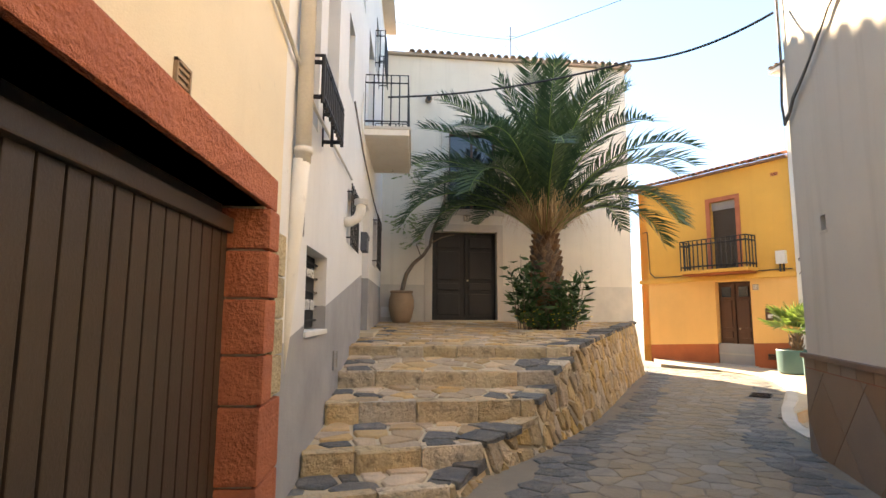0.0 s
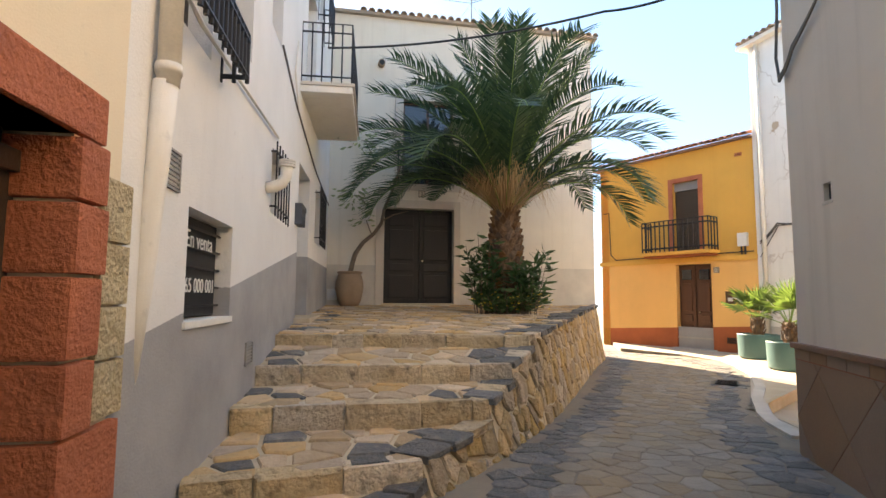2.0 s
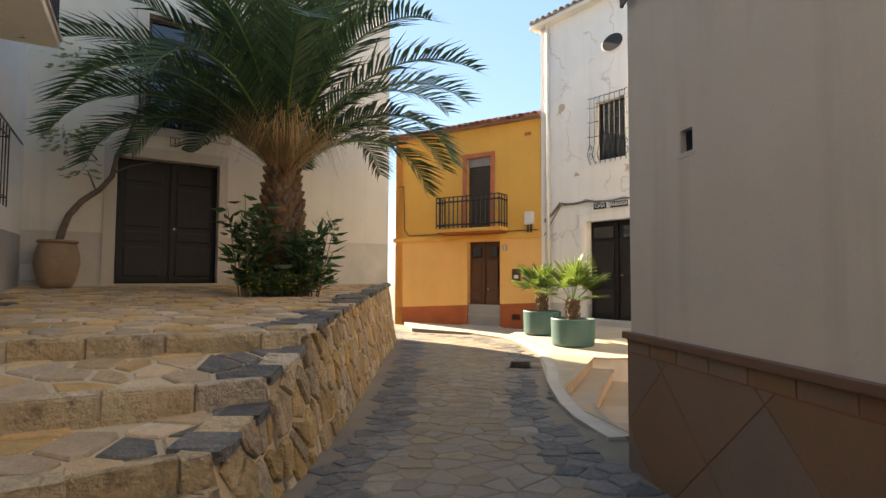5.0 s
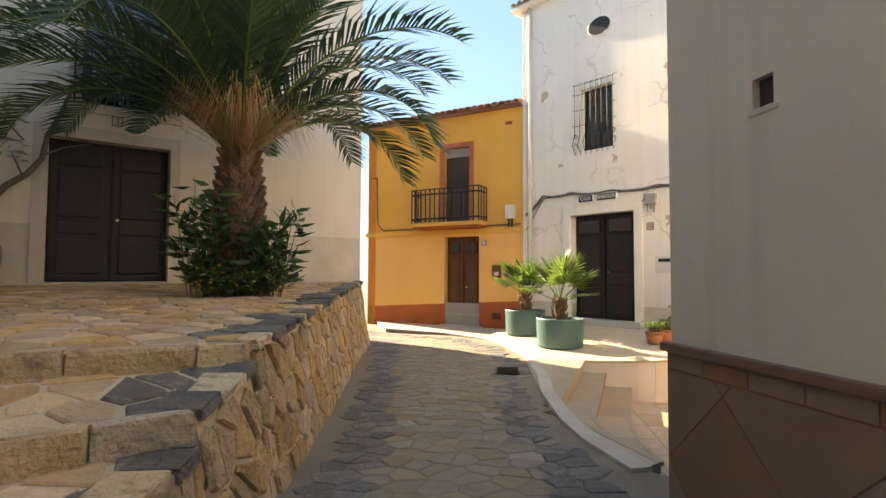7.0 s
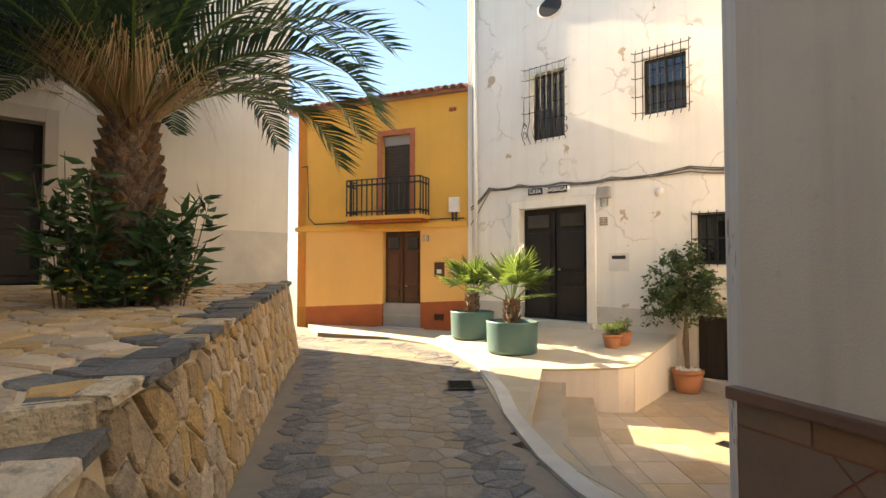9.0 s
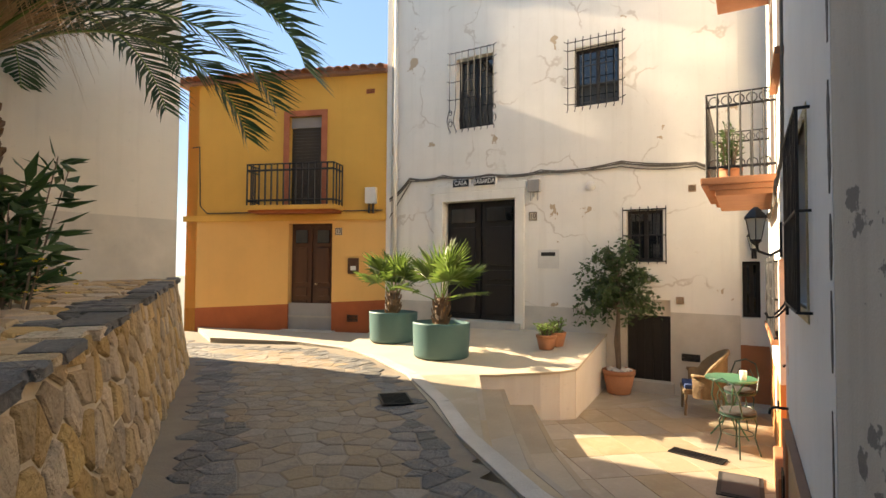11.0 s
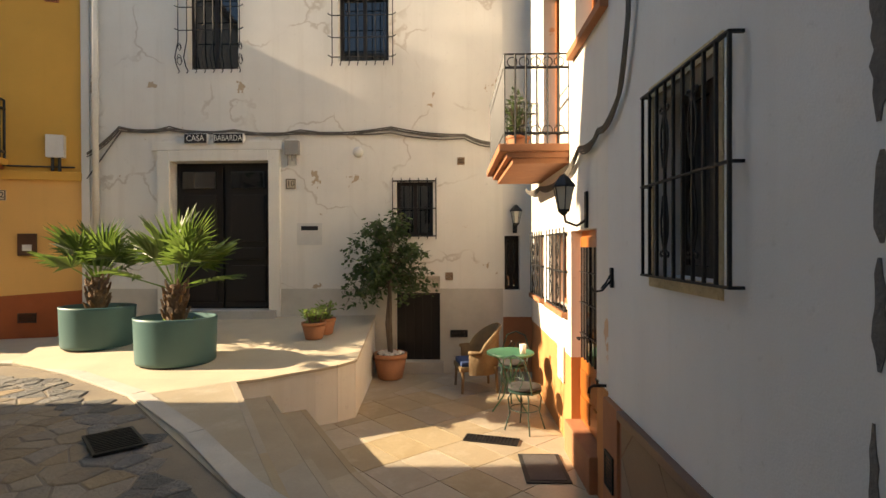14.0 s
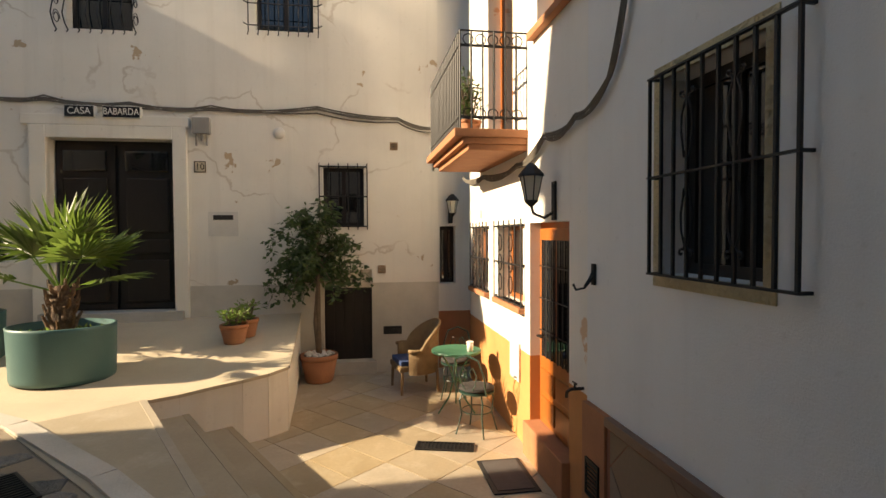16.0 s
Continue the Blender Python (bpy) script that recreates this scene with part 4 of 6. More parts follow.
def tiles_row(name, m, w, n, label, mat, r=0.085, length=0.5, tilt=12):
    t = thing(name, m, label, "roof tiles", kind="structure")
    bm = bmesh.new()
    seg = 7
    for y, rr in ((-0.18, r), (length, r * 0.85)):
        for k in range(seg + 1):
            a = math.pi * k / seg
            bm.verts.new((rr * math.cos(a), y, rr * math.sin(a)))
        for k in range(seg + 1):
            a = math.pi * k / seg
            bm.verts.new(((rr - 0.016) * math.cos(a), y, (rr - 0.016) * math.sin(a)))
    bm.verts.ensure_lookup_table()
    v = bm.verts
    q = seg + 1
    for k in range(seg):
        bm.faces.new((v[k], v[k + 1], v[2 * q + k + 1], v[2 * q + k]))
        bm.faces.new((v[q + k + 1], v[q + k], v[3 * q + k], v[3 * q + k + 1]))
        bm.faces.new((v[k + 1], v[k], v[q + k], v[q + k + 1]))
    first = part("roof_tile", bm, mat, t)
    first.matrix_basis = pose(w / n / 2, 0, 0.02, tilt)
    for k in range(1, n):
        o = first.copy()
        scene.collection.objects.link(o)
        o.matrix_basis = pose(w / n * (k + 0.5), random.uniform(-0.012, 0.012), 0.02 + random.uniform(-0.006, 0.006), tilt)
    return t


tiles_row("roof_edge", FRONT @ pose(-0.2, 0, 8.42), 6.3, 32, "row of pale curved roof tiles", "roof_pale")
tiles_row("roof_edge", LEFT @ pose(3.5, 0, 9.02), 10.0, 48, "row of curved roof tiles on the left house", "roof_pale")
tagged(link("roof_left", boxed(3.3, 13.7, -0.3, 5, 8.98, 9.06), "cream_trim", m=LEFT), "eave of the white house", "roof", kind="structure")


def panelled(m, w, h, label, mat, name="door_2", plates=False, top_glass=False):
    d = thing(name, m, label, "door", kind="structure")
    part("frame", boxed(-0.02, w + 0.02, 0.2, 0.26, 0, h), mat, d)
    for s in (0, 1):
        x0 = s * w / 2 + 0.03
        x1 = x0 + w / 2 - 0.05
        leaf = part("leaf", boxed(x0, x1, 0.15, 0.2, 0.04, h - 0.06, bevel=0.006), mat, d)
        for z0, z1 in ((0.14, 0.3 * h), (0.34 * h, 0.42 * h), (0.46 * h, 0.78 * h), (0.82 * h, 0.94 * h)):
            if z1 - z0 < 0.1:
                continue
            glassy = top_glass and z0 > 0.8 * h
            bm = boxed(x0 + 0.1, x1 - 0.1, 0.11, 0.155, z0, z1, bevel=0.02)
            part("panel", bm, "glass" if glassy else mat, leaf)
        part("foot_rail", boxed(x0, x1, 0.13, 0.16, 0.03, 0.11, bevel=0.005), mat, leaf)
    part("handle", tube(bmesh.new(), [(w / 2 + 0.1, 0.16, 0.45 * h), (w / 2 + 0.1, 0.1, 0.45 * h)], 0.022, 10), "chrome", d, "brass knob")
    if plates:
        for zz in (0.5, 0.565):
            part("letter_plate", boxed(w * 0.16, w * 0.34, 0.115, 0.13, zz * h, zz * h + 0.05), "grey_box", d, "grey letter plate")
    return d


panelled(on(FRONT, 0.5, 1.3), 1.7, 2.3, "dark brown panelled double door, closed", "dark_wood", plates=True)
trim = thing("door_surround", FRONT, "cream moulded door surround", "door surround")
for a in ((0.3, 0.5, 1.2, 3.8), (2.2, 2.36, 1.2, 3.8), (0.5, 2.2, 3.6, 3.8)):
    part("jamb" if a[2] < 3 else "lintel", boxed(a[0], a[1], -0.04, 0.08, a[2], a[3], bevel=0.012), "cream_trim", trim)
part("threshold", boxed(0.45, 2.25, -0.1, 0.3, 1.15, 1.31, bevel=0.015), "mortar", trim)
wt = thing("window_surround", FRONT, "cream moulded window surround", "window surround")
for a in ((0.72, 0.92, 4.15, 6.45), (2.2, 2.36, 4.15, 6.45), (0.92, 2.2, 6.3, 6.5), (0.7, 2.4, 4.05, 4.2)):
    part("moulding", boxed(a[0], a[1], -0.05, 0.06, a[2], a[3], bevel=0.01), "cream_trim", wt)
barred(on(FRONT, 0.92, 4.2), 1.28, 2.1, "tall brown-framed window reflecting the sky", None, frame_mat="brown_wood")
railing("window_railing", on(FRONT, 0.8, 4.2), 1.5, 0.16, 0.95, "dark iron window railing", 15, thick=0.014)


def house_number(m, body, label):
    t = thing("house_number", m, label, "house number")
    part("tile", boxed(-0.085, 0.085, -0.012, 0.01, -0.085, 0.085, bevel=0.004), "sign_cream", t)
    bm = bmesh.new()
    for a in ((-0.08, -0.068, -0.08, 0.08), (0.068, 0.08, -0.08, 0.08), (-0.068, 0.068, -0.08, -0.068), (-0.068, 0.068, 0.068, 0.08)):
        box(bm, a[0], a[1], -0.015, -0.011, a[2], a[3])
    part("border", bm, "letter_dark", t)
    text("numeral", body, 0.13, "letter_dark", t, pose(0, -0.014, 0, 90))


house_number(on(FRONT, 1.4, 3.97), "3", "cream ceramic house number tile over the door")
house_number(on(WHITE, 3.53, 2.49), "10", "cream ceramic house number tile beside the door")
house_number(on(YELLOW, -1.16, 2.3), "12", "cream ceramic house number tile on the ochre wall")
sp = thing("water_spout", on(FRONT, 0.36, 7.15), "short clay spout in the facade", "spout")
part("pipe", tube(bmesh.new(), [(0, 0.05, 0), (0, -0.2, -0.03)], 0.085, 14), "jar", sp, smooth=True)
# black disc closes the pipe, painted shade of its inside
part("mouth_dark_disc", tube(bmesh.new(), [(0, -0.19, -0.03), (0, -0.203, -0.031)], 0.065, 14), "rubber_hole_dark", sp)
wl = thing("wall_lantern", on(FRONT, 0.08, 3.3), "small pale wall lantern beside the door", "wall lamp")
part("body", boxed(-0.08, 0.08, -0.12, 0.0, -0.1, 0.12, bevel=0.01), "white_box", wl)
part("roof", boxed(-0.095, 0.095, -0.135, 0.0, 0.12, 0.15, bevel=0.008), "grey_box", wl)
eb = thing("meter_box", on(FRONT, -0.68, 1.5), "small white meter box low on the wall", "meter box")
part("lid", boxed(-0.12, 0.12, -0.02, 0.02, -0.12, 0.14, bevel=0.006), "white_box", eb)

# white house --------------------------------------------------------
WHH = [(1.51, 3.17, 0.38, 2.87), (1.8, 2.66, 4.4, 5.9), (4.33, 5.16, 4.5, 5.62), (5.27, 5.88, 1.62, 2.52), (5.27, 5.99, -0.45, 0.96)]
wall("wall_white", WHITE, 0.0, 7.02, -0.75, 8.5, WHH, "white", 0.35, "cracked white rendered facade with peeling patches")
# added wall, room shade of the white house is in its colour
wall("wall_white_back", WHITE, 0.0, 7.6, -0.75, 8.4, [], "inside", 0.1, "added backing wall coloured dark as room shade, white house", v0=1.3)
wall("wall_white_side", WHITE @ pose(0, 0, 0, 0, 0, 90), 0.0, 6, 5.5, 8.5, [], "white", 0.2, "white gable above the ochre house", v0=-0.2)
wall("wall_return", WHITE, 7.02, 7.9, -0.75, 8.5, [(7.05, 7.3, 0.72, 1.62)], "return", 0.3, "narrow white return wall with terracotta base", v0=0.06)
tiles_row("roof_edge", WHITE @ pose(-0.2, -0.12, 8.62), 8.0, 38, "row of clay tiles on the white house", "roof_pale")
tagged(link("roof_white", boxed(-0.25, 8.0, -0.22, 6, 8.5, 8.6), "white_trim", m=WHITE), "white eave under the tiles", "roof", kind="structure")
panelled(on(WHITE, 1.51, 0.4), 1.66, 2.47, "dark brown old double door, closed", "dark_wood", top_glass=True)
wtr = thing("door_surround", WHITE, "white rendered door surround with wide lintel", "door surround")
for a in ((1.3, 1.51, 0.3, 3.05), (3.17, 3.36, 0.3, 3.05), (1.51, 3.17, 2.87, 3.05), (1.2, 3.4, 3.05, 3.2)):
    part("moulding", boxed(a[0], a[1], -0.06, 0.06, a[2], a[3], bevel=0.015), "white_trim", wtr)
part("threshold", boxed(1.4, 3.3, -0.14, 0.3, 0.2, 0.41, bevel=0.015), "kerb", wtr)


def cage(m, w, h, label, belly):
    """Projecting window cage with hooked bar ends."""
    t = barred(m, w, h, label, None)
    prof = [(0, -0.06, h + 0.14), (0, -0.14, h + 0.1), (0, -0.14, 0.42), (0, -0.2, 0.25), (0, -0.24, 0.12), (0, -0.18, 0.0), (0, -0.1, -0.06), (0, -0.14, -0.1)] if belly else [(0, -0.08, h + 0.16), (0, -0.1, h + 0.05), (0, -0.1, -0.05), (0, -0.15, -0.12)]
    bar = part("bar", tube(bmesh.new(), prof, 0.009, 5), "iron", t)
    n = 8
    bar.location.x = -0.08
    for k in range(1, n):
        o = bar.copy()
        scene.collection.objects.link(o)
        o.location.x = -0.08 + (w + 0.16) * k / (n - 1)
    for z in ((0.02, 0.3, 0.62, 0.92, 1.06) if not belly else (0.4, 0.65, 0.9, 1.06)):
        part("rail", tube(bmesh.new(), [(-0.14, -0.14, z * h + 0.03), (-0.08, -0.13, z * h), (w + 0.08, -0.13, z * h), (w + 0.14, -0.14, z * h + 0.03)], 0.009, 5), "iron", t)
    if belly:
        for x in (-0.08, w + 0.08):
            for zc, r in ((0.12, 0.1), (0.34, 0.07)):
                ring = [(x, -0.1 + r * 0.9 * math.cos(a * math.tau / 14) * (1 - a / 40), zc + r * math.sin(a * math.tau / 14) * (1 - a / 40)) for a in range(22)]
                part("scroll", tube(bmesh.new(), ring, 0.006, 5), "iron", t)
    return t


cage(on(WHITE, 1.8, 4.4), 0.86, 1.5, "upper window in a bellied black iron cage", True)
cage(on(WHITE, 4.33, 4.5), 0.83, 1.12, "upper window in a flat black iron cage", False)
barred(on(WHITE, 5.27, 1.62), 0.61, 0.9, "small black barred ground-floor window", 0.03, 6, rails=(0.0, 0.5, 1.0))
sd = thing("door_3", on(WHITE, 5.27, -0.45), "low dark wooden cellar door", "door", kind="structure")
part("leaf", boxed(0, 0.72, 0.12, 0.16, 0, 1.13), "dark_wood", sd)
for k in range(5):
    part("plank", boxed(0.01 + k * 0.142, 0.142 + k * 0.142, 0.105, 0.122, 0.02, 1.1, bevel=0.004), "dark_wood", sd)
part("lintel", boxed(0, 0.72, 0.06, 0.3, 1.13, 1.41), "cream_trim", sd)
part("threshold", boxed(-0.06, 0.78, -0.1, 0.2, -0.2, 0.02, bevel=0.01), "kerb", sd)
ov = thing("oval_vent", on(WHITE, 2.35, 7.3), "dark oval attic opening", "vent")
part("rim", lathe(bmesh.new(), [(0.3, -0.02), (0.34, 0.03), (0.3, 0.04)], 24, 1, 0.72), "white_trim", ov).matrix_basis = pose(0, 0, 0, 90)
# no real opening: a black oval paints the shade of the hole
part("hole", lathe(bmesh.new(), [(0.28, 0.0), (0.29, 0.045)], 24, 1, 0.72), "rubber_hole_dark", ov).matrix_basis = pose(0, 0, 0, 90)
for u0, u1, body in ((1.79, 2.16, "CASA"), (2.28, 2.76, "BABARDA")):
    sg = thing("name_tile", on(WHITE, (u0 + u1) / 2, 3.235), "black glazed name tile with white letters", "name sign", "house name tiles")
    w = (u1 - u0) / 2
    part("tile", boxed(-w, w, -0.1, -0.06, -0.075, 0.075, bevel=0.004), "sign_black", sg)
    part("border", boxed(-w - 0.008, w + 0.008, -0.09, -0.0, -0.083, 0.083), "letter_white", sg)
    tx = text("lettering", body, 0.135, "letter_white", sg, pose(0, -0.103, 0, 90))
    tx.scale.x = 0.9 if len(body) < 5 else 0.78
bx = thing("junction_box", on(WHITE, 3.57, 3.06), "grey junction box with cable stubs", "junction box")
part("box", boxed(-0.12, 0.12, -0.1, 0, -0.1, 0.13, bevel=0.01), "grey_box", bx)
for k in (-0.07, 0, 0.07):
    part("stub", tube(bmesh.new(), [(k, -0.05, -0.1), (k, -0.05, -0.2 - abs(k))], 0.016, 6), "grey_box", bx)
ml = thing("letterbox", on(WHITE, 3.84, 1.66), "white flush letterbox with a dark slot", "letterbox")
part("plate", boxed(-0.21, 0.21, -0.012, 0.01, -0.18, 0.18, bevel=0.004), "white_box", ml)
# slot is a black strip, its inner shade given as colour
part("slot", boxed(-0.14, 0.14, -0.016, -0.008, 0.06, 0.13), "rubber_hole_dark", ml)
rl = thing("round_wall_lamp", on(WHITE, 4.65, 3.0), "round white bulkhead lamp", "wall lamp")
part("dome", lathe(bmesh.new(), [(0.085, 0), (0.083, 0.03), (0.06, 0.06), (0.02, 0.07)], 20), "white_box", rl, smooth=True).matrix_basis = pose(0, 0, 0, 90)
for u, z in ((6.34, 2.84), (6.14, 0.96)):
    vent(on(WHITE, u, z), 0.12, 0.12, "small brown ceramic vent on the facade", "jar")
vent(on(WHITE, 6.3, 0.02), 0.28, 0.12, "dark low vent near the floor", "rubber_hole_dark")
dp = thing("downpipe", WHITE, "white drainpipe at the facade's edge", "drainpipe")
part("pipe", tube(bmesh.new(), [(0.27, -0.06, 0.2), (0.27, -0.06, 8.5)], 0.05, 10), "white_pvc", dp, smooth=True)
part("corner_strip", boxed(0.0, 0.14, -0.03, 0.0, 0.0, 8.5, bevel=0.008), "white_trim", dp)
ww = lambda u, z, v=-0.03: WHITE @ Vector((u, v, z))
for k, dz in enumerate((0.0, 0.03, -0.035, 0.015)):
    cable("wall_cable", [ww(0.1, 3.0 + dz), ww(0.65, 3.43 + dz), ww(1.5, 3.42 - dz), ww(2.6, 3.36 + dz), ww(3.7, 3.34 - dz), ww(5.2, 3.36 + dz * 1.5), ww(6.4, 3.24 + dz), ww(6.95, 3.1 + dz), ww(6.95, 2.5 + dz)], 0.012, "old grey cable bundle across the facade", sag=0.025 + 0.012 * k)
cable("wall_cable", [ww(0.1, 2.6), ww(0.7, 3.4)], 0.012, "slanting cable near the drainpipe")

# ochre house --------------------------------------------------------
wall("wall_yellow", YELLOW, -5.2, 0.0, -0.4, 2.6, [(-2.43, -1.32, -0.1, 2.5)], "yellow_low", 0.35, "apricot wall with brick-red painted base")
wall("wall_yellow_upper", YELLOW, -5.2, 0.0, 2.6, 5.95, [(-2.45, -1.62, 2.9, 5.05)], "yellow_up", 0.35, "ochre upper wall of the corner house")
wall("wall_yellow_side", YELLOW @ pose(-5.2, 0, 0, 0, 0, -90), -6, -0.0, -3.0, 5.95, [], "yellow_up", 0.3, "ochre side wall", v0=0.0)
# added wall, room shade of the ochre house is in its colour
wall("wall_yellow_back", YELLOW, -5.0, 0.0, -0.4, 5.9, [], "inside", 0.1, "added backing wall coloured dark as room shade, ochre house", v0=1.4)
tagged(link("string_course", boxed(-5.26, -0.0, -0.05, 0.0, 2.56, 2.7, bevel=0.012), "yellow_up", m=YELLOW), "ochre moulded band between the storeys", "band", kind="structure")
panelled(on(YELLOW, -2.43, -0.1), 1.11, 2.6, "brown panelled double street door", "brown_wood", top_glass=True)
kp = thing("kick_panel", on(YELLOW, -2.43, -0.1), "brushed metal flood panel across the door's foot", "door panel")
part("plate", boxed(0, 1.11, 0.05, 0.09, 0.1, 0.72, bevel=0.006), "shutter", kp)
part("rail", boxed(0, 1.11, 0.03, 0.06, 0.38, 0.43), "grey_box", kp)
part("step", boxed(-0.1, 1.21, -0.15, 0.2, -0.1, 0.1, bevel=0.01), "kerb", kp)
yw = thing("window_3", on(YELLOW, -2.45, 2.9), "balcony door with half-drawn grey roller shutter", "window", kind="structure")
for a in ((-0.14, 0, 0, 2.29), (0.83, 0.97, 0, 2.29), (0, 0.83, 2.15, 2.29)):
    part("surround", boxed(a[0], a[1], -0.025, 0.06, a[2], a[3], bevel=0.006), "red", yw, "brick-red painted surround")
part("shutter", boxed(0, 0.83, 0.1, 0.13, 1.9, 2.15), "shutter", yw)
part("shutter_slats", boxed(0, 0.83, 0.15, 0.18, 0.0, 1.9), "garage_door", yw)
for k in range(24):
    part("slat", boxed(0.01, 0.82, 0.135, 0.152, 0.02 + k * 0.078, 0.085 + k * 0.078, bevel=0.004), "garage_door", yw)
yb = thing("balcony", on(YELLOW, -3.28, 2.72), "ochre moulded balcony slab", "balcony")
part("slab", boxed(0, 2.24, -0.55, 0.02, 0.06, 0.16, bevel=0.015), "yellow_up", yb)
part("moulding", boxed(0.06, 2.18, -0.47, 0.02, 0.0, 0.06, bevel=0.012), "yellow_low", yb)
railing("balcony_railing", on(YELLOW, -3.23, 2.88), 2.14, 0.5, 0.95, "black iron balcony railing with doubled bars", 15, thick=0.02)
mtr = thing("meter_box", on(YELLOW, -0.36, 3.05), "white electricity meter box with cables", "meter box")
part("box", boxed(-0.13, 0.13, -0.12, 0, -0.12, 0.25, bevel=0.012), "white_box", mtr)
for k in (-0.05, 0.05):
    part("stub", tube(bmesh.new(), [(k, -0.05, -0.12), (k, -0.05, -0.34)], 0.025, 8), "black_cable", mtr)
lt = thing("letterbox", on(YELLOW, -0.78, 1.5), "brown wall letterbox with a white label", "letterbox")
part("box", boxed(-0.13, 0.13, -0.05, 0, -0.18, 0.18, bevel=0.008), "brown_wood", lt)
part("label_plate", boxed(-0.06, 0.07, -0.055, -0.045, -0.1, 0.0), "white_box", lt)
vent(on(YELLOW, -0.8, 0.3), 0.26, 0.16, "dark vent in the red base", "brown_wood")
vent(on(YELLOW, -0.42, 5.55), 0.2, 0.1, "small vent under the eave", "red")
tiles_row("roof_edge", YELLOW @ pose(-5.5, -0.12, 6.02), 5.5, 27, "row of red clay roof tiles", "roof_tile", 0.1, 0.9, 17)
tagged(link("roof_yellow", boxed(-5.45, 0.0, -0.16, 3.0, 5.95, 6.01), "roof_tile", m=YELLOW), "red clay tiled roof", "roof", kind="structure")
wall("wall_far_gable", YELLOW @ pose(0, 2.5, 0), -4.6, -1.9, 5.5, 6.75, [], "white_trim", 0.3, "white parapet behind the ochre roof")
yy = lambda u, z, v=-0.03: YELLOW @ Vector((u, v, z))
cable("wall_cable", [yy(-5.05, 4.4), yy(-4.85, 4.42), yy(-4.82, 3.6), yy(-4.8, 2.95), yy(-4.6, 2.76), yy(-0.1, 2.78)], 0.014, "black cable down the ochre wall", "black_cable")

# near building and patio houses -------------------------------------
wall("wall_near", NEAR, 0.0, 12.6, -0.6, 6.2, [(0.63, 0.75, 2.25, 2.39)], "near", 0.4, "weathered grey-white wall with stains")
tagged(link("wall_corner", prism(bmesh.new(), [(4.05, 5.37), (4.35, 5.1), (4.75, 5.3), (4.75, 5.6), (4.615, 5.652)], -0.7, 6.2), "corner"), "rounded chipped corner of the building", "wall", kind="structure")
wall("wall_patio", PATIO, -2.62, 0.03, -0.75, 6.2, [(-1.69, -0.95, 1.28, 2.33)], "patio_wall", 0.35, "white wall beside the patio with barred window")
TW = [(-3.9, -2.95, -0.4, 1.6), (-5.04, -4.11, 0.76, 1.6), (-6.36, -5.52, 0.76, 1.6), (-5.5, -4.45, 2.6, 4.7), (-3.7, -2.7, 3.35, 4.9)]
wall("wall_terracotta", PATIO, -6.6, -2.62, -0.75, 7.2, TW, "terracotta_wall", 0.4, "white wall with terracotta-painted base")
# added wall, its dark colour is the shade of the patio rooms
wall("wall_patio_back", PATIO, -6.5, 0.0, -0.75, 6.2, [], "inside", 0.1, "added backing wall coloured dark as room shade, patio houses", v0=1.3)
wall("wall_terracotta_end", PATIO @ pose(-6.6, 0, 0, 0, 0, 90), 0, 3, -0.75, 7.2, [], "terracotta_wall", 0.2, "end wall of terracotta house", v0=-0.2)
barred(on(PATIO, -1.69, 1.28), 0.74, 1.05, "dark window behind a projecting grey iron grille", None)
gr = thing("window_grille", on(PATIO, -1.71, 1.28), "projecting dark iron window grille with scrolls", "grille")
for z in (0.0, 0.52, 1.05):
    part("rail", boxed(-0.012, 1.002, -0.072, -0.048, z - 0.006, z + 0.006, bevel=0.003), "iron", gr)
    for x in (0.0, 0.99):
        part("stay", boxed(x - 0.008, x + 0.008, -0.06, 0.03, z - 0.007, z + 0.007), "iron", gr)
for k in range(10):
    x = k * 0.99 / 9
    part("bar", boxed(x - 0.008, x + 0.008, -0.068, -0.052, 0.0, 1.05, bevel=0.003), "iron", gr)


def curl(x, z, s, q):
    """One S-scroll between two bars: a bow with a curl at each end."""
    pts = []
    for i in range(8):
        a = math.tau * i / 8
        r = 0.008 + 0.012 * i / 8
        pts.append((x + s * (0.04 - r * math.cos(a)), -0.062, z + q * (0.185 + r * math.sin(a))))
    pts += [(x + s * 0.012, -0.062, z + q * 0.15), (x + s * 0.04, -0.062, z + q * 0.08), (x + s * 0.045, -0.062, z), (x + s * 0.02, -0.062, z - q * 0.13)]
    return tube(bmesh.new(), pts, 0.006, 5)


for x in (0.33, 0.66):
    for zc, q in ((0.72, 1), (0.31, -1)):
        for sgn in (1, -1):
            part("scroll", curl(x, zc, sgn, q), "iron", gr)
sr = thing("window_surround", PATIO, "ochre painted border round the barred window", "window surround")
for a in ((-1.76, -1.69, 1.21, 2.4), (-0.95, -0.88, 1.21, 2.4), (-1.69, -0.95, 2.33, 2.4), (-1.69, -0.95, 1.21, 1.28)):
    part("border", boxed(a[0], a[1], -0.006, 0.02, a[2], a[3]), "quoin", sr)
# dado of diagonal tiles with cap
dado = thing("dado_near", NEAR, "brown diagonal tile dado with a moulded cap", "tile dado", kind="structure")
part("backing", boxed(0.0, 12.5, -0.03, 0.0, -0.5, 1.04), "dado_joint", dado)
part("cap", boxed(-0.03, 12.5, -0.06, 0.0, 1.04, 1.09, bevel=0.01), "dado_cap", dado)
bm = bmesh.new()
dado2 = thing("dado_patio", PATIO, "brown tiled dado along the patio wall", "tile dado", kind="structure")
part("backing", boxed(-2.25, 0.01, -0.03, 0.0, -0.62, 0.24), "dado_joint", dado2)
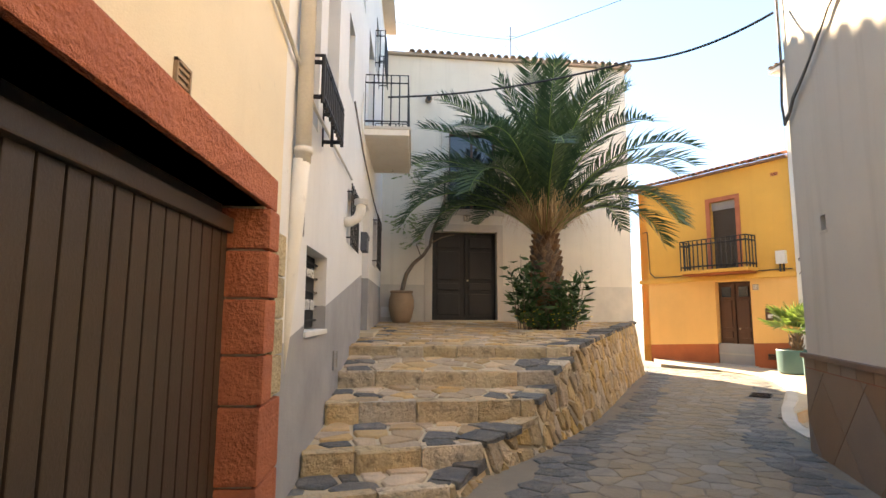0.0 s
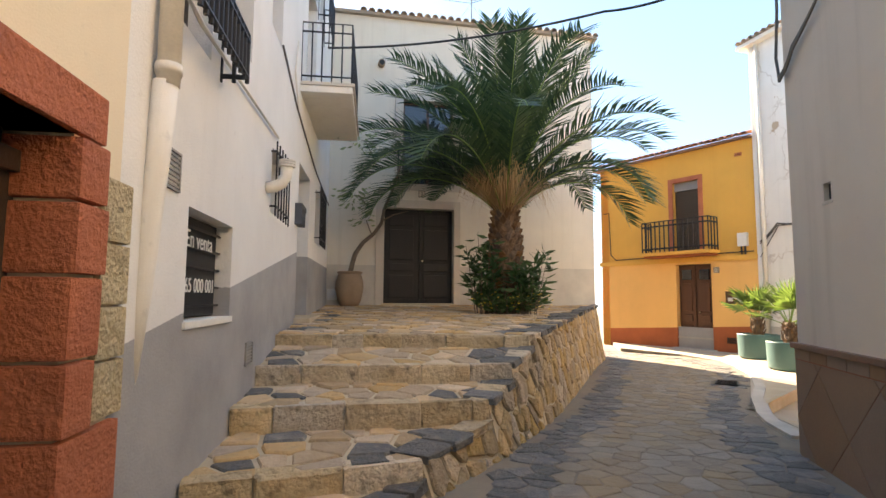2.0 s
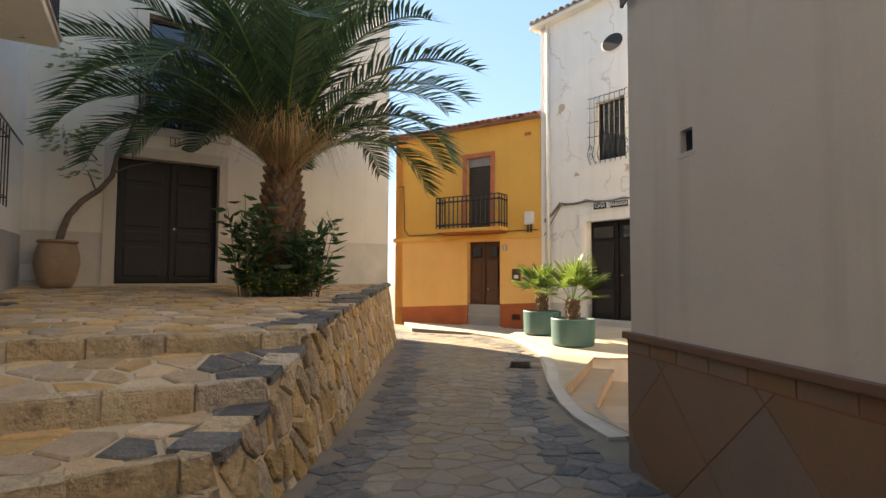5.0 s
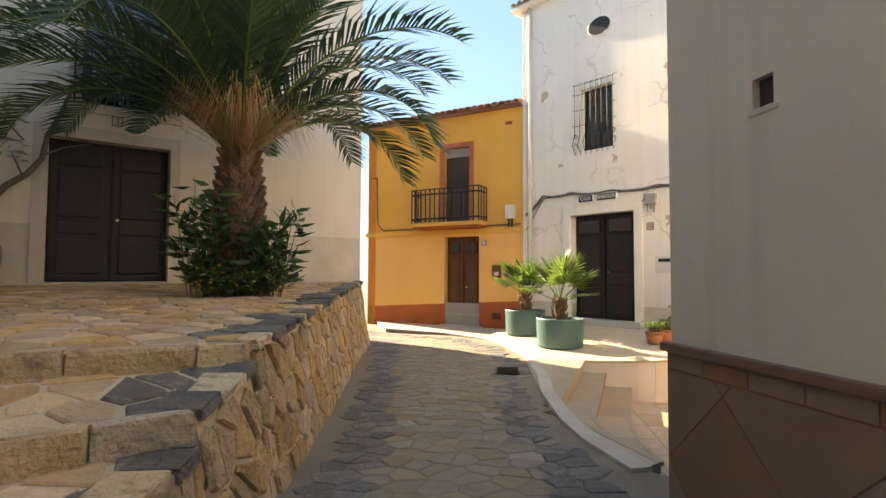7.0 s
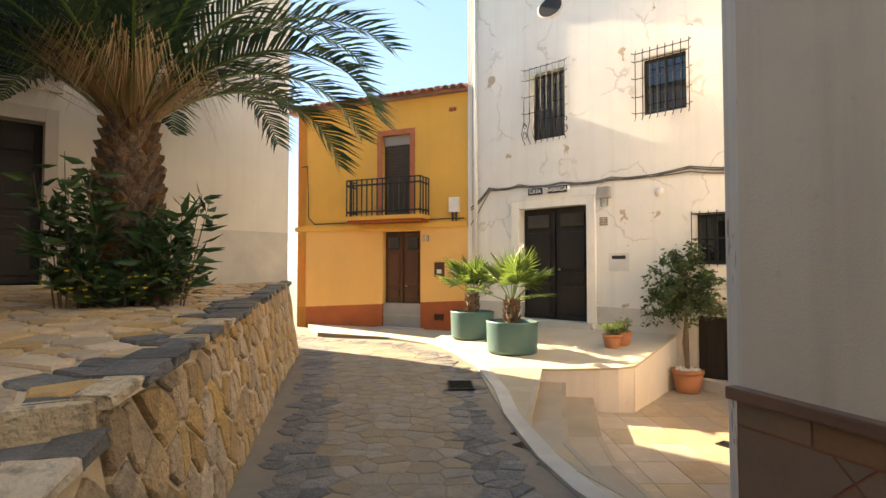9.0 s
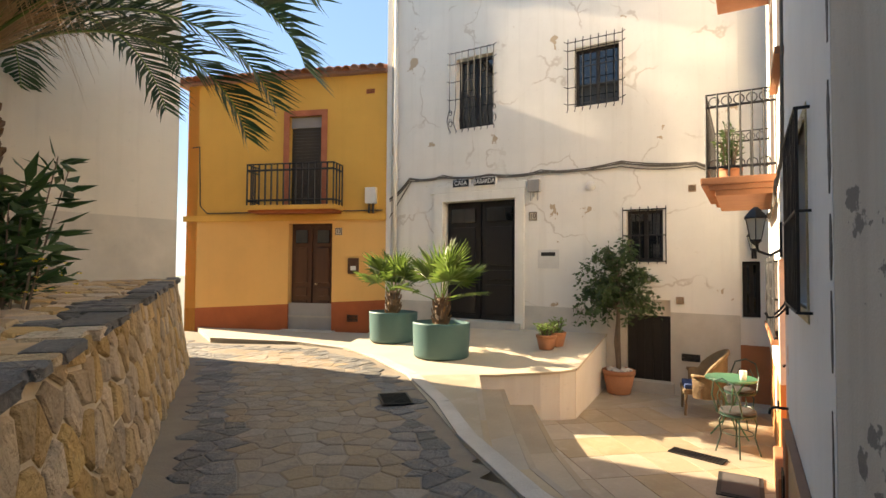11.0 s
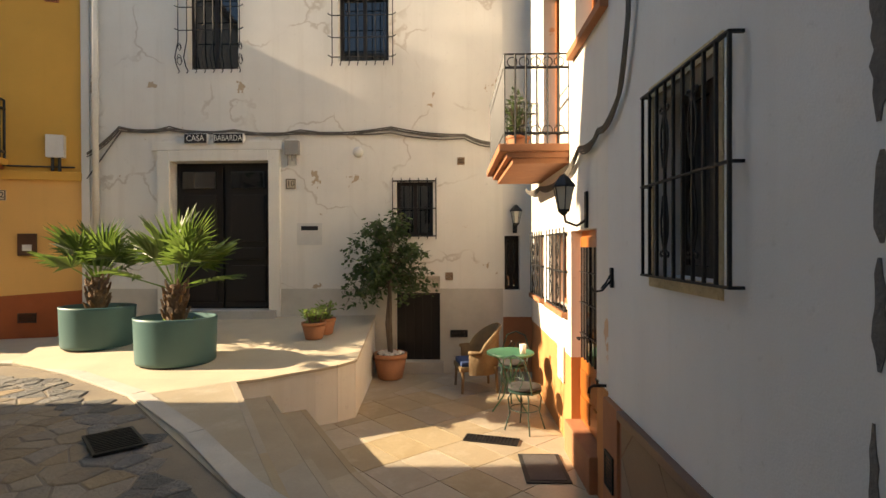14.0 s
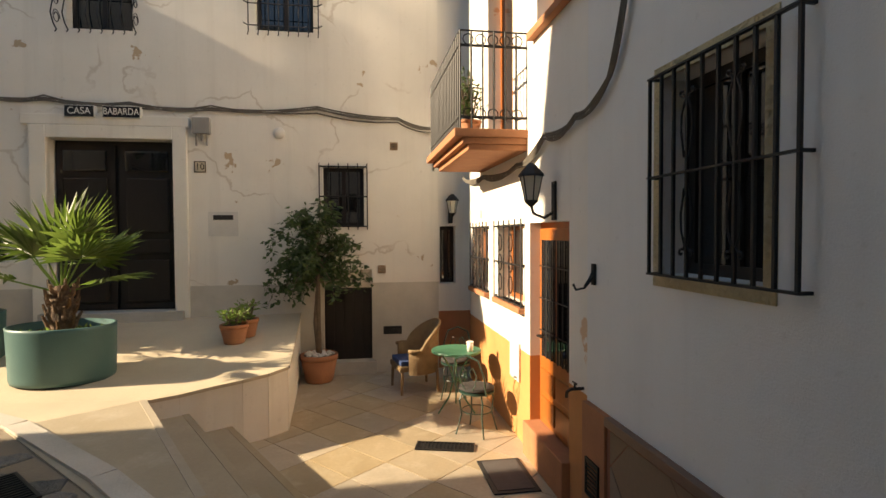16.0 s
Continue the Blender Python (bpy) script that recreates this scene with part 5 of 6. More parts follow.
part("cap", boxed(-2.25, 0.02, -0.055, 0.0, 0.24, 0.3, bevel=0.01), "dado_cap", dado2)
part("plinth", boxed(-2.6, -2.25, -0.05, 0.0, -0.62, 0.3, bevel=0.01), "clay", dado2)
# render fallen off beside the corner: ragged grey strips
peel = thing("wall_peeling", PATIO, "ragged grey strips of bare mortar where render fell off", "wall damage", kind="structure")
rp = random.Random(77)
for z0, z1, u, w in ((0.42, 0.95, -0.05, 0.02), (1.1, 1.42, -0.03, 0.025), (1.46, 1.72, -0.02, 0.03), (1.8, 2.25, -0.03, 0.035), (2.4, 3.6, -0.02, 0.035)):
    n = int((z1 - z0) / 0.04)
    lf, rt = [], []
    for k in range(n + 1):
        taper = min(1, 0.25 + 4 * min(k, n - k) / n)
        z = z0 + (z1 - z0) * k / n
        lf.append((u - w * taper * rp.uniform(0.5, 1.1), z))
        rt.append((u + w * taper * rp.uniform(0.5, 1.1), z))
    bm = bmesh.new()
    a = [bm.verts.new((x, -0.004, z)) for x, z in lf]
    b = [bm.verts.new((x, -0.004, z)) for x, z in rt]
    c = [bm.verts.new((x, 0.004, z)) for x, z in lf]
    d = [bm.verts.new((x, 0.004, z)) for x, z in rt]
    for k in range(n):
        bm.faces.new((a[k], b[k], b[k + 1], a[k + 1]))
        bm.faces.new((c[k], a[k], a[k + 1], c[k + 1]))
        bm.faces.new((b[k], d[k], d[k + 1], b[k + 1]))
    part("bare_strip", bm, "bare_mortar", peel)
hv = thing("wall_hole", on(NEAR, 0.69, 2.32), "small square hole in the wall", "vent")
# black sheet just inside the hole paints the shade of its depth
part("hole_dark_sheet", boxed(-0.09, 0.09, 0.04, 0.06, -0.1, 0.1), "rubber_hole_dark", hv)
part("rim", boxed(-0.085, 0.085, -0.006, 0.02, -0.1, -0.08), "cream_trim", hv)
fb = thing("flush_box", on(NEAR, 2.6, 0.55), "flush grey meter lid in the dado", "meter box")
part("lid", boxed(-0.2, 0.2, -0.05, -0.025, -0.15, 0.15, bevel=0.005), "grey_box", fb)
pn = lambda u, z, v=-0.04: PATIO @ Vector((u, v, z))
nn = lambda u, z, v=-0.04: NEAR @ Vector((u, v, z))
for k in range(5):
    d = random.uniform(-0.04, 0.04)
    cable("wall_cable", [pn(-6.9, 2.35 + d), pn(-5.6, 2.2 - d), pn(-4.2, 2.2 + d), pn(-3.4, 2.32 - d), pn(-2.75, 2.38 + d), pn(-2.2 + d, 2.5), pn(-1.98 + d, 2.95, -0.05), pn(-1.95 + d * 0.6, 6.1)], 0.011, "tangled old cables on the patio wall", sag=0.03 + 0.015 * k)
    cable("wall_cable", [nn(-0.02, 3.55 + d), nn(0.3, 3.7 + d), nn(1.3, 4.1 - d), nn(3.6, 4.75 + d), nn(9, 5.2 + d)], 0.012, "old cable bundle along the near wall", sag=0.04)
cable("wall_cable", [nn(0.0, 3.5), nn(-0.06, 3.75), nn(0.02, 4.2), nn(0.03, 6.1)], 0.014, "cable up the building corner")

# wooden patio door in its recess
wd = thing("door_4", on(PATIO, -3.9, -0.3), "varnished orange wooden door with iron-grilled glass", "door", kind="structure")
part("frame", boxed(0, 0.95, 0.11, 0.17, 0, 1.9), "orange_wood", wd)
leaf = part("leaf", boxed(0.06, 0.9, 0.08, 0.12, 0.02, 1.84, bevel=0.006), "orange_wood", wd)
for x in (0.12, 0.5):
    for z0, z1 in ((0.08, 0.28), (0.34, 0.54)):
        part("panel", boxed(x, x + 0.34, 0.06, 0.085, z0, z1, bevel=0.012), "orange_wood", leaf)
    part("pane", boxed(x, x + 0.34, 0.073, 0.082, 0.66, 1.74), "glass", leaf)
    for k in range(3):
        part("bar", tube(bmesh.new(), [(x + 0.06 + k * 0.11, 0.06, 0.66), (x + 0.06 + k * 0.11, 0.06, 1.74)], 0.007, 5), "iron", leaf)
    for zz in (0.9, 1.2, 1.5):
        part("bar", tube(bmesh.new(), [(x, 0.058, zz), (x + 0.34, 0.058, zz)], 0.007, 5), "iron", leaf)
part("handle", tube(bmesh.new(), [(0.16, 0.07, 0.85), (0.16, 0.02, 0.85), (0.26, 0.02, 0.85)], 0.01, 6), "iron", wd)
part("threshold", boxed(-0.02, 0.97, -0.07, 0.3, -0.34, 0.0, bevel=0.02), "clay", wd)
for u in (-5.04, -6.36):
    w = 0.93 if u > -5.5 else 0.84
    t = barred(on(PATIO, u, 0.76), w, 0.84, "wooden window behind a scrolled black iron grille", 0.04, 6, rails=(0.02, 0.5, 0.98), frame_mat="orange_wood")
    for x in (0.25, 0.68):
        for zc in (0.2, 0.42, 0.64):
            pts = [(x * w + 0.07 * math.cos(a), -0.045, zc + 0.09 * math.sin(a)) for a in [i * math.tau / 12 for i in range(13)]]
            part("scroll", tube(bmesh.new(), pts, 0.007, 5), "iron", t)
    part("sill", boxed(-0.06, w + 0.06, -0.07, 0.1, -0.06, 0.0, bevel=0.01), "clay", t)
barred(on(PATIO, -5.5, 2.6), 1.05, 2.1, "tall wooden balcony door", None, frame_mat="orange_wood")
barred(on(PATIO, -3.7, 3.35), 1.0, 1.55, "upper window with orange wooden frame", None, frame_mat="orange_wood")
tagged(link("window_sill", boxed(-3.8, -2.6, -0.07, 0.0, 3.28, 3.35, bevel=0.01), "clay", m=PATIO), "terracotta window sill", "sill", kind="structure")
barred(WHITE @ pose(7.05, 0.1, 0.72), 0.25, 0.9, "narrow dark window in the return wall", None)
b2 = thing("balcony", on(PATIO, -5.95, 2.3), "terracotta moulded balcony slab", "balcony")
for z0, z1, o in ((0.0, 0.06, 0.14), (0.06, 0.12, 0.08), (0.12, 0.2, 0.0)):
    part("moulding", boxed(o, 2.0 - o * 0.3, -0.72 + o, 0.02, z0, z1, bevel=0.012), "clay", b2)
rg = railing("balcony_railing", on(PATIO, -5.9, 2.5), 1.92, 0.66, 0.92, "ornate black iron balcony railing with scrolls", 21)
for x in (0.0, 1.92):
    for k in range(5):
        for zc in (0.14, 0.84):
            pts = [(x, -0.1 - 0.12 * k + 0.05 * math.cos(a), zc + 0.05 * math.sin(a)) for a in [i * math.tau / 12 for i in range(13)]]
            part("scroll", tube(bmesh.new(), pts, 0.006, 5), "iron", rg)
b3 = thing("balcony", on(PATIO, -5.6, 5.0), "upper terracotta balcony slab", "balcony")
part("slab", boxed(0, 1.7, -0.6, 0.02, 0, 0.16, bevel=0.02), "clay", b3)


def lantern(m, s, label):
    t = thing("wall_lantern", m, label, "wall lamp", "wall lanterns")
    part("bracket", tube(bmesh.new(), [(0, 0, -0.14 * s), (0, -0.1 * s, -0.2 * s), (0, -0.2 * s, -0.16 * s), (0, -0.22 * s, -0.08 * s)], 0.014 * s, 6), "iron", t)
    part("plate", boxed(-0.04 * s, 0.04 * s, -0.02, 0, -0.22 * s, 0.12 * s, bevel=0.006), "iron", t)
    g = part("glass_body", lathe(bmesh.new(), [(0.05 * s, -0.06 * s), (0.095 * s, 0.16 * s)], 6), "lamp_glass", t)
    g.location = (0, -0.22 * s, 0)
    r = part("cap", lathe(bmesh.new(), [(0.115 * s, 0.16 * s), (0.11 * s, 0.18 * s), (0.05 * s, 0.25 * s), (0.015 * s, 0.28 * s)], 6), "iron", t)
    r.location = (0, -0.22 * s, 0)
    b = part("base_ring", lathe(bmesh.new(), [(0.02 * s, -0.1 * s), (0.06 * s, -0.06 * s), (0.055 * s, -0.045 * s)], 6), "iron", t)
    b.location = (0, -0.22 * s, 0)
    for k in range(6):
        a = k * math.tau / 6
        e = part("rib", tube(bmesh.new(), [(0.052 * s * math.cos(a), 0.052 * s * math.sin(a), -0.06 * s), (0.097 * s * math.cos(a), 0.097 * s * math.sin(a), 0.16 * s)], 0.006 * s, 4), "iron", t)
        e.location = (0, -0.22 * s, 0)


lantern(on(PATIO, -3.25, 1.82), 0.95, "black iron wall lantern with frosted glass")
lantern(WHITE @ pose(7.22, 0.06, 1.86), 0.9, "black iron wall lantern on the return wall")
tp = thing("water_tap", on(PATIO, -2.68, 0.36), "small dark brass wall tap", "tap")
part("spout", tube(bmesh.new(), [(0, 0, 0), (0, -0.1, 0), (0, -0.13, -0.02), (0, -0.135, -0.06)], 0.012, 6), "iron", tp)
part("handle", tube(bmesh.new(), [(-0.035, -0.07, 0.045), (0.035, -0.07, 0.045)], 0.007, 6), "iron", tp)
part("stem", tube(bmesh.new(), [(0, -0.07, 0), (0, -0.07, 0.045)], 0.008, 6), "iron", tp)
hk = thing("wall_hook", on(PATIO, -2.5, 1.2), "black cast-iron ornamental wall hook", "hook")
part("plate", boxed(-0.025, 0.025, -0.02, 0, -0.06, 0.09, bevel=0.008), "iron", hk)
part("hook", tube(bmesh.new(), [(0, -0.01, 0), (0, -0.08, -0.08), (0, -0.14, -0.09), (0, -0.16, -0.05)], 0.009, 6), "iron", hk)
part("hook", tube(bmesh.new(), [(0, -0.01, 0.05), (0.03, -0.06, -0.02), (0.05, -0.1, -0.06)], 0.008, 6), "iron", hk)
vent(on(PATIO, -2.42, -0.2, -0.05), 0.2, 0.26, "dark iron vent in the terracotta plinth", "iron")
pl = thing("wall_plaque", on(PATIO, -4.35, 0.18), "white ceramic wall plaque", "plaque")
part("disc", boxed(-0.16, 0.16, -0.025, 0, -0.2, 0.2, bevel=0.02), "white_box", pl)


# plants -------------------------------------------------------------
def frond(seed, length, bend, leaf_len):
    """A pinnate palm leaf that grows along +x and arches downwards: (rachis, leaflets)."""
    rnd = random.Random(seed)
    n = 22
    pts, ang = [Vector((0, 0, 0))], 0.0
    for k in range(n):
        t = k / n
        ang -= bend / n * (0.4 + 1.6 * t)
        pts.append(pts[-1] + Vector((math.cos(ang), 0, math.sin(ang))) * length / n)
    rach = tube(bmesh.new(), pts, 0.024, 4, 0.005)
    bm = bmesh.new()
    per = 3
    for k in range(3, n):
        for j in range(per):
            t = (k + j / per) / n
            p = pts[k].lerp(pts[k + 1], j / per)
            d = (pts[k + 1] - pts[k]).normalized()
            up = Vector((-d.z, 0, d.x))
            ln = leaf_len * (0.35 + 1.1 * math.sin(math.pi * min(1, t * 0.93 + 0.05)) ** 0.7) * rnd.uniform(0.85, 1.1)
            for s in (1, -1):
                out = (d * rnd.uniform(0.62, 0.85) + Vector((0, s, 0)) * 0.85 + up * rnd.uniform(0.2, 0.5)).normalized()
                w = d * 0.026
                mid = p + out * ln * 0.5 - Vector((0, 0, 0.01))
                tip = p + out * ln - Vector((0, 0, rnd.uniform(0.06, 0.16) * ln / 0.4))
                a, b, c, e = (bm.verts.new(v) for v in (p - w * 0.6, p + w * 0.6, mid + w, mid - w))
                f = bm.verts.new(tip)
                bm.faces.new((a, b, c, e))
                bm.faces.new((e, c, f))
    return rach, bm


PALM = Vector((2.83, 11.15, 1.16))
palm = thing("palm_tree", pose(*PALM), "date palm with rough trunk and arching green fronds", "palm tree")
prof = [(0.29, 0.0), (0.3, 0.3), (0.3, 0.7), (0.295, 1.1), (0.275, 1.45), (0.235, 1.8), (0.19, 2.15)]
part("trunk", lathe(bmesh.new(), prof, 20), "bark", palm, smooth=True)
bm = bmesh.new()
rnd = random.Random(3)
for row in range(18):
    z = 0.08 + row * 0.115
    rad = float(np.interp(z, [p[1] for p in prof], [p[0] for p in prof]))
    for k in range(11):
        a = (k + 0.5 * (row % 2) + rnd.uniform(-0.14, 0.14)) * math.tau / 11
        c, s = math.cos(a), math.sin(a)
        o = Vector((c * rad, s * rad, z))
        side_v = Vector((-s, c, 0)) * (0.26 * rad)
        proud = rnd.uniform(0.05, 0.1)
        lip = o + Vector((c * proud, s * proud, rnd.uniform(0.03, 0.08)))
        crest = lip + Vector((c * 0.01, s * 0.01, rnd.uniform(0.02, 0.05)))
        v = [bm.verts.new(q) for q in (o - Vector((0, 0, 0.1)), o + side_v, lip + side_v * 0.62, crest, lip - side_v * 0.62, o - side_v, o + Vector((0, 0, 0.09)))]
        bm.faces.new((v[0], v[1], v[2]))
        bm.faces.new((v[0], v[2], v[3], v[4]))
        bm.faces.new((v[0], v[4], v[5]))
        bm.faces.new((v[1], v[6], v[3], v[2]))
        bm.faces.new((v[5], v[4], v[3], v[6]))
tagged(part("bark_scale", bm, "bark", palm), kind="stuff")
kinds = []
for k, (ln, bend) in enumerate(((3.4, 0.5), (3.6, 1.35), (3.4, 1.6), (3.1, 1.7), (3.6, 0.95))):
    r, l = frond(k, ln, bend, 0.47)
    me_r, me_l = bpy.data.meshes.new("rachis"), bpy.data.meshes.new("leaflets")
    r.to_mesh(me_r), l.to_mesh(me_l)
    me_r.materials.append(M["herb_leaf"]), me_l.materials.append(M["palm_leaf"])
    kinds.append((me_r, me_l))
rnd = random.Random(11)
NF = 44
for k in range(NF):
    az = k * 137.5 + rnd.uniform(-14, 14)
    t = k / (NF - 1)
    el = 87 - 45 * t + rnd.uniform(-6, 6)
    kind_i = 0 if el > 72 else (4 if el > 63 else (1 if el > 52 else (2 if el > 44 else 3)))
    me_r, me_l = kinds[kind_i]
    fr = new("frond", me_r)
    fr.parent = palm
    off = 0.06 + 0.14 * t
    fr.matrix_basis = pose(off * math.cos(radians(az)), off * math.sin(radians(az)), 2.2 - 0.16 * t, 0, -el, az)
    lf = new("leaf_blade", me_l)
    lf.parent = fr
bm = bmesh.new()
for k in range(420):
    cluster = rnd.choice((3.3, 3.9, 4.6, 5.6, 6.1))
    a = cluster + rnd.gauss(0, 0.22)
    r0 = rnd.uniform(0.12, 0.25)
    p = Vector((r0 * math.cos(a), r0 * math.sin(a), rnd.uniform(1.95, 2.2)))
    ln = rnd.uniform(0.5, 1.05)
    q = p + Vector((math.cos(a) * ln * 0.7, math.sin(a) * ln * 0.7, rnd.uniform(0.3, 0.8)))
    e = q + Vector((math.cos(a) * 0.2, math.sin(a) * 0.2, -rnd.uniform(0.15, 0.6)))
    w = Vector((-math.sin(a), math.cos(a), 0)) * 0.006
    v = [bm.verts.new(x) for x in (p - w, p + w, q + w, q - w, e)]
    bm.faces.new(v[:4])
    bm.faces.new((v[3], v[2], v[4]))
tagged(part("dry_fibre", bm, "dead_leaf", palm, "straw-coloured dry flower stalks"), kind="stuff")


def leaf_quad(bm, p, d, ln, w, rnd):
    d = d.normalized()
    s = d.cross(Vector((rnd.uniform(-1, 1), rnd.uniform(-1, 1), rnd.uniform(0.2, 1)))).normalized() * w
    n = d.cross(s).normalized() * w * 0.35
    v = [bm.verts.new(x) for x in (p, p + d * ln * 0.4 + s + n, p + d * ln, p + d * ln * 0.4 - s + n, p + d * ln * 0.45)]
    bm.faces.new((v[0], v[1], v[4]))
    bm.faces.new((v[1], v[2], v[4]))
    bm.faces.new((v[2], v[3], v[4]))
    bm.faces.new((v[3], v[0], v[4]))


def shrub(name, m, rx, ry, h, n, ln, w, label, mat="shrub_leaf", seed=1, stems=9):
    t = thing(name, m, label, "shrub")
    rnd = random.Random(seed)
    st, lv = bmesh.new(), bmesh.new()
    per = n // stems
    for k in range(stems):
        a = rnd.uniform(0, math.tau)
        top = Vector((rx * math.cos(a) * rnd.uniform(0.2, 1), ry * math.sin(a) * rnd.uniform(0.2, 1), h * rnd.uniform(0.5, 1)))
        base = Vector((top.x * 0.4, top.y * 0.4, 0))
        tube(st, [base, base.lerp(top, 0.5) + Vector((0, 0, 0.05)), top], 0.012, 4, 0.004)
        for j in range(per):
            q = base.lerp(top, rnd.uniform(0.15, 1.0))
            d = Vector((rnd.gauss(0, 1), rnd.gauss(0, 1), rnd.uniform(-0.3, 1.0)))
            leaf_quad(lv, q + d * 0.02, d, ln * rnd.uniform(0.6, 1.2), w * rnd.uniform(0.7, 1.2), rnd)
    tagged(part("stem", st, "grey_bark", t), kind="stuff")
    part("foliage", lv, mat, t)
    return t


shrub("leafy_shrub", pose(2.3, 10.85, 1.15), 0.34, 0.36, 1.55, 340, 0.27, 0.04, "dark green broad-leaved shrub at the palm's foot", seed=2, stems=12)
shrub("leafy_shrub", pose(3.1, 10.6, 1.15), 0.42, 0.34, 1.2, 340, 0.27, 0.04, "dark green shrub beside the palm trunk", seed=3, stems=12)
gc = shrub("ground_cover", pose(2.8, 10.85, 1.15), 0.85, 0.6, 0.45, 1500, 0.11, 0.022, "low leafy ground cover with yellow flowers", seed=4, stems=60)
bm = bmesh.new()
for k in range(60):
    a = rnd.uniform(0, math.tau)
    p = Vector((0.9 * math.cos(a) * rnd.uniform(0.4, 1), -0.7 * abs(math.sin(a)) * rnd.uniform(0.4, 1), rnd.uniform(0.1, 0.42)))
    for j in range(5):
        leaf_quad(bm, p, Vector((math.cos(j * 1.26), math.sin(j * 1.26), 0.3)), 0.025, 0.01, rnd)
tagged(part("flower", bm, "flower", gc, "small yellow flowers"), kind="stuff")

# vine and jar by the door
jar = thing("clay_jar", FRONT @ pose(-0.3, -0.42, 1.25), "tall weathered clay jar beside the door", "jar")
part("body", lathe(bmesh.new(), [(0.2, 0), (0.26, 0.12), (0.315, 0.38), (0.31, 0.55), (0.26, 0.7), (0.24, 0.73)], 28), "jar", jar, smooth=True)
part("rim", lathe(bmesh.new(), [(0.24, 0.72), (0.28, 0.735), (0.285, 0.77), (0.24, 0.78)], 28), "jar", jar, smooth=True)
vine = thing("climbing_vine", FRONT @ pose(-0.3, -0.42, 1.95), "gnarled grey vine climbing from a jar", "vine")
tr = [(0, 0, 0), (0.05, 0.1, 0.25), (0.12, 0.2, 0.5), (0.3, 0.3, 0.78), (0.55, 0.32, 1.0), (0.72, 0.3, 1.25), (0.78, 0.28, 1.6), (0.95, 0.25, 2.0), (1.1, 0.22, 2.5), (1.2, 0.25, 2.9)]
part("stem", tube(bmesh.new(), tr, 0.06, 7, 0.025), "grey_bark", vine, smooth=True)
part("branch", tube(bmesh.new(), [(0.72, 0.3, 1.3), (1.0, 0.22, 1.45), (1.35, 0.2, 1.55)], 0.022, 5, 0.008), "grey_bark", vine)
lv = bmesh.new()
for c, r, n in (((0.05, 0.1, 1.85), 0.4, 90), ((0.2, 0.2, 3.2), 0.45, 60), ((0.3, 0.2, 1.3), 0.2, 20)):
    c = Vector(c)
    part("branch", tube(bmesh.new(), [(0.5, 0.3, c.z - 0.35), tuple(c.lerp(Vector((0.5, 0.3, c.z)), 0.3)), tuple(c)], 0.014, 5, 0.005), "grey_bark", vine)
    for k in range(n):
        d = Vector((rnd.gauss(0, 1), rnd.gauss(0, 0.5), rnd.gauss(0, 0.8)))
        leaf_quad(lv, c + d * r * 0.5, Vector((d.x, d.y - 0.3, -0.3)), 0.13, 0.03, rnd)
part("foliage", lv, "pale_leaf", vine)


def fan_palm(m, seed, scale, label):
    t = thing("fan_palm", m, label, "potted palm", "fan palms in planters")
    rnd = random.Random(seed)
    part("trunk", lathe(bmesh.new(), [(0.09, 0), (0.11, 0.1), (0.12, 0.3), (0.06, 0.5)], 12), "bark", t)
    for k in range(30):
        a = k * 2.4
        z = 0.03 + 0.015 * k
        stub = bmesh.new()
        tube(stub, [(0.07, 0, 0), (0.13, 0, 0.04), (0.17 - 0.001 * k, 0, rnd.uniform(0.1, 0.15))], 0.03, 5, 0.012)
        part("leaf_base", stub, "bark", t).matrix_basis = pose(0, 0, z, 0, 0, math.degrees(a))
    for k in range(12):
        az = k * 137.5 + rnd.uniform(-20, 20)
        el = 84 - 62 * (k / 11) + rnd.uniform(-8, 8)
        ln = rnd.uniform(0.35, 0.55) * scale
        lf = bmesh.new()
        R = rnd.uniform(0.42, 0.56) * scale
        segs = 22
        c0 = Vector((ln, 0, 0))
        for j in range(segs):
            a = radians(-100 + 200 * j / (segs - 1))
            d = Vector((math.cos(a), math.sin(a), 0.18 * abs(math.sin(a)) - 0.05))
            s = Vector((-math.sin(a), math.cos(a), 0)) * 0.024
            rr = R * (0.75 + 0.25 * math.cos(a * 0.7)) * rnd.uniform(0.92, 1.05)
            droop = Vector((0, 0, -rnd.uniform(0.02, 0.1)))
            v = [lf.verts.new(x) for x in (c0, c0 + d * rr * 0.55 + s + Vector((0, 0, 0.012)), c0 + d * rr + droop, c0 + d * rr * 0.55 - s - Vector((0, 0, 0.012)))]
            lf.faces.new(v)
        fo = part("leaf", lf, "fan_leaf", t)
        fo.matrix_basis = pose(0, 0, 0.42, 0, -el, az)
        part("stalk", tube(bmesh.new(), [(0, 0, 0), (ln, 0, 0)], 0.012, 5, 0.007), "herb_leaf", fo)
    return t


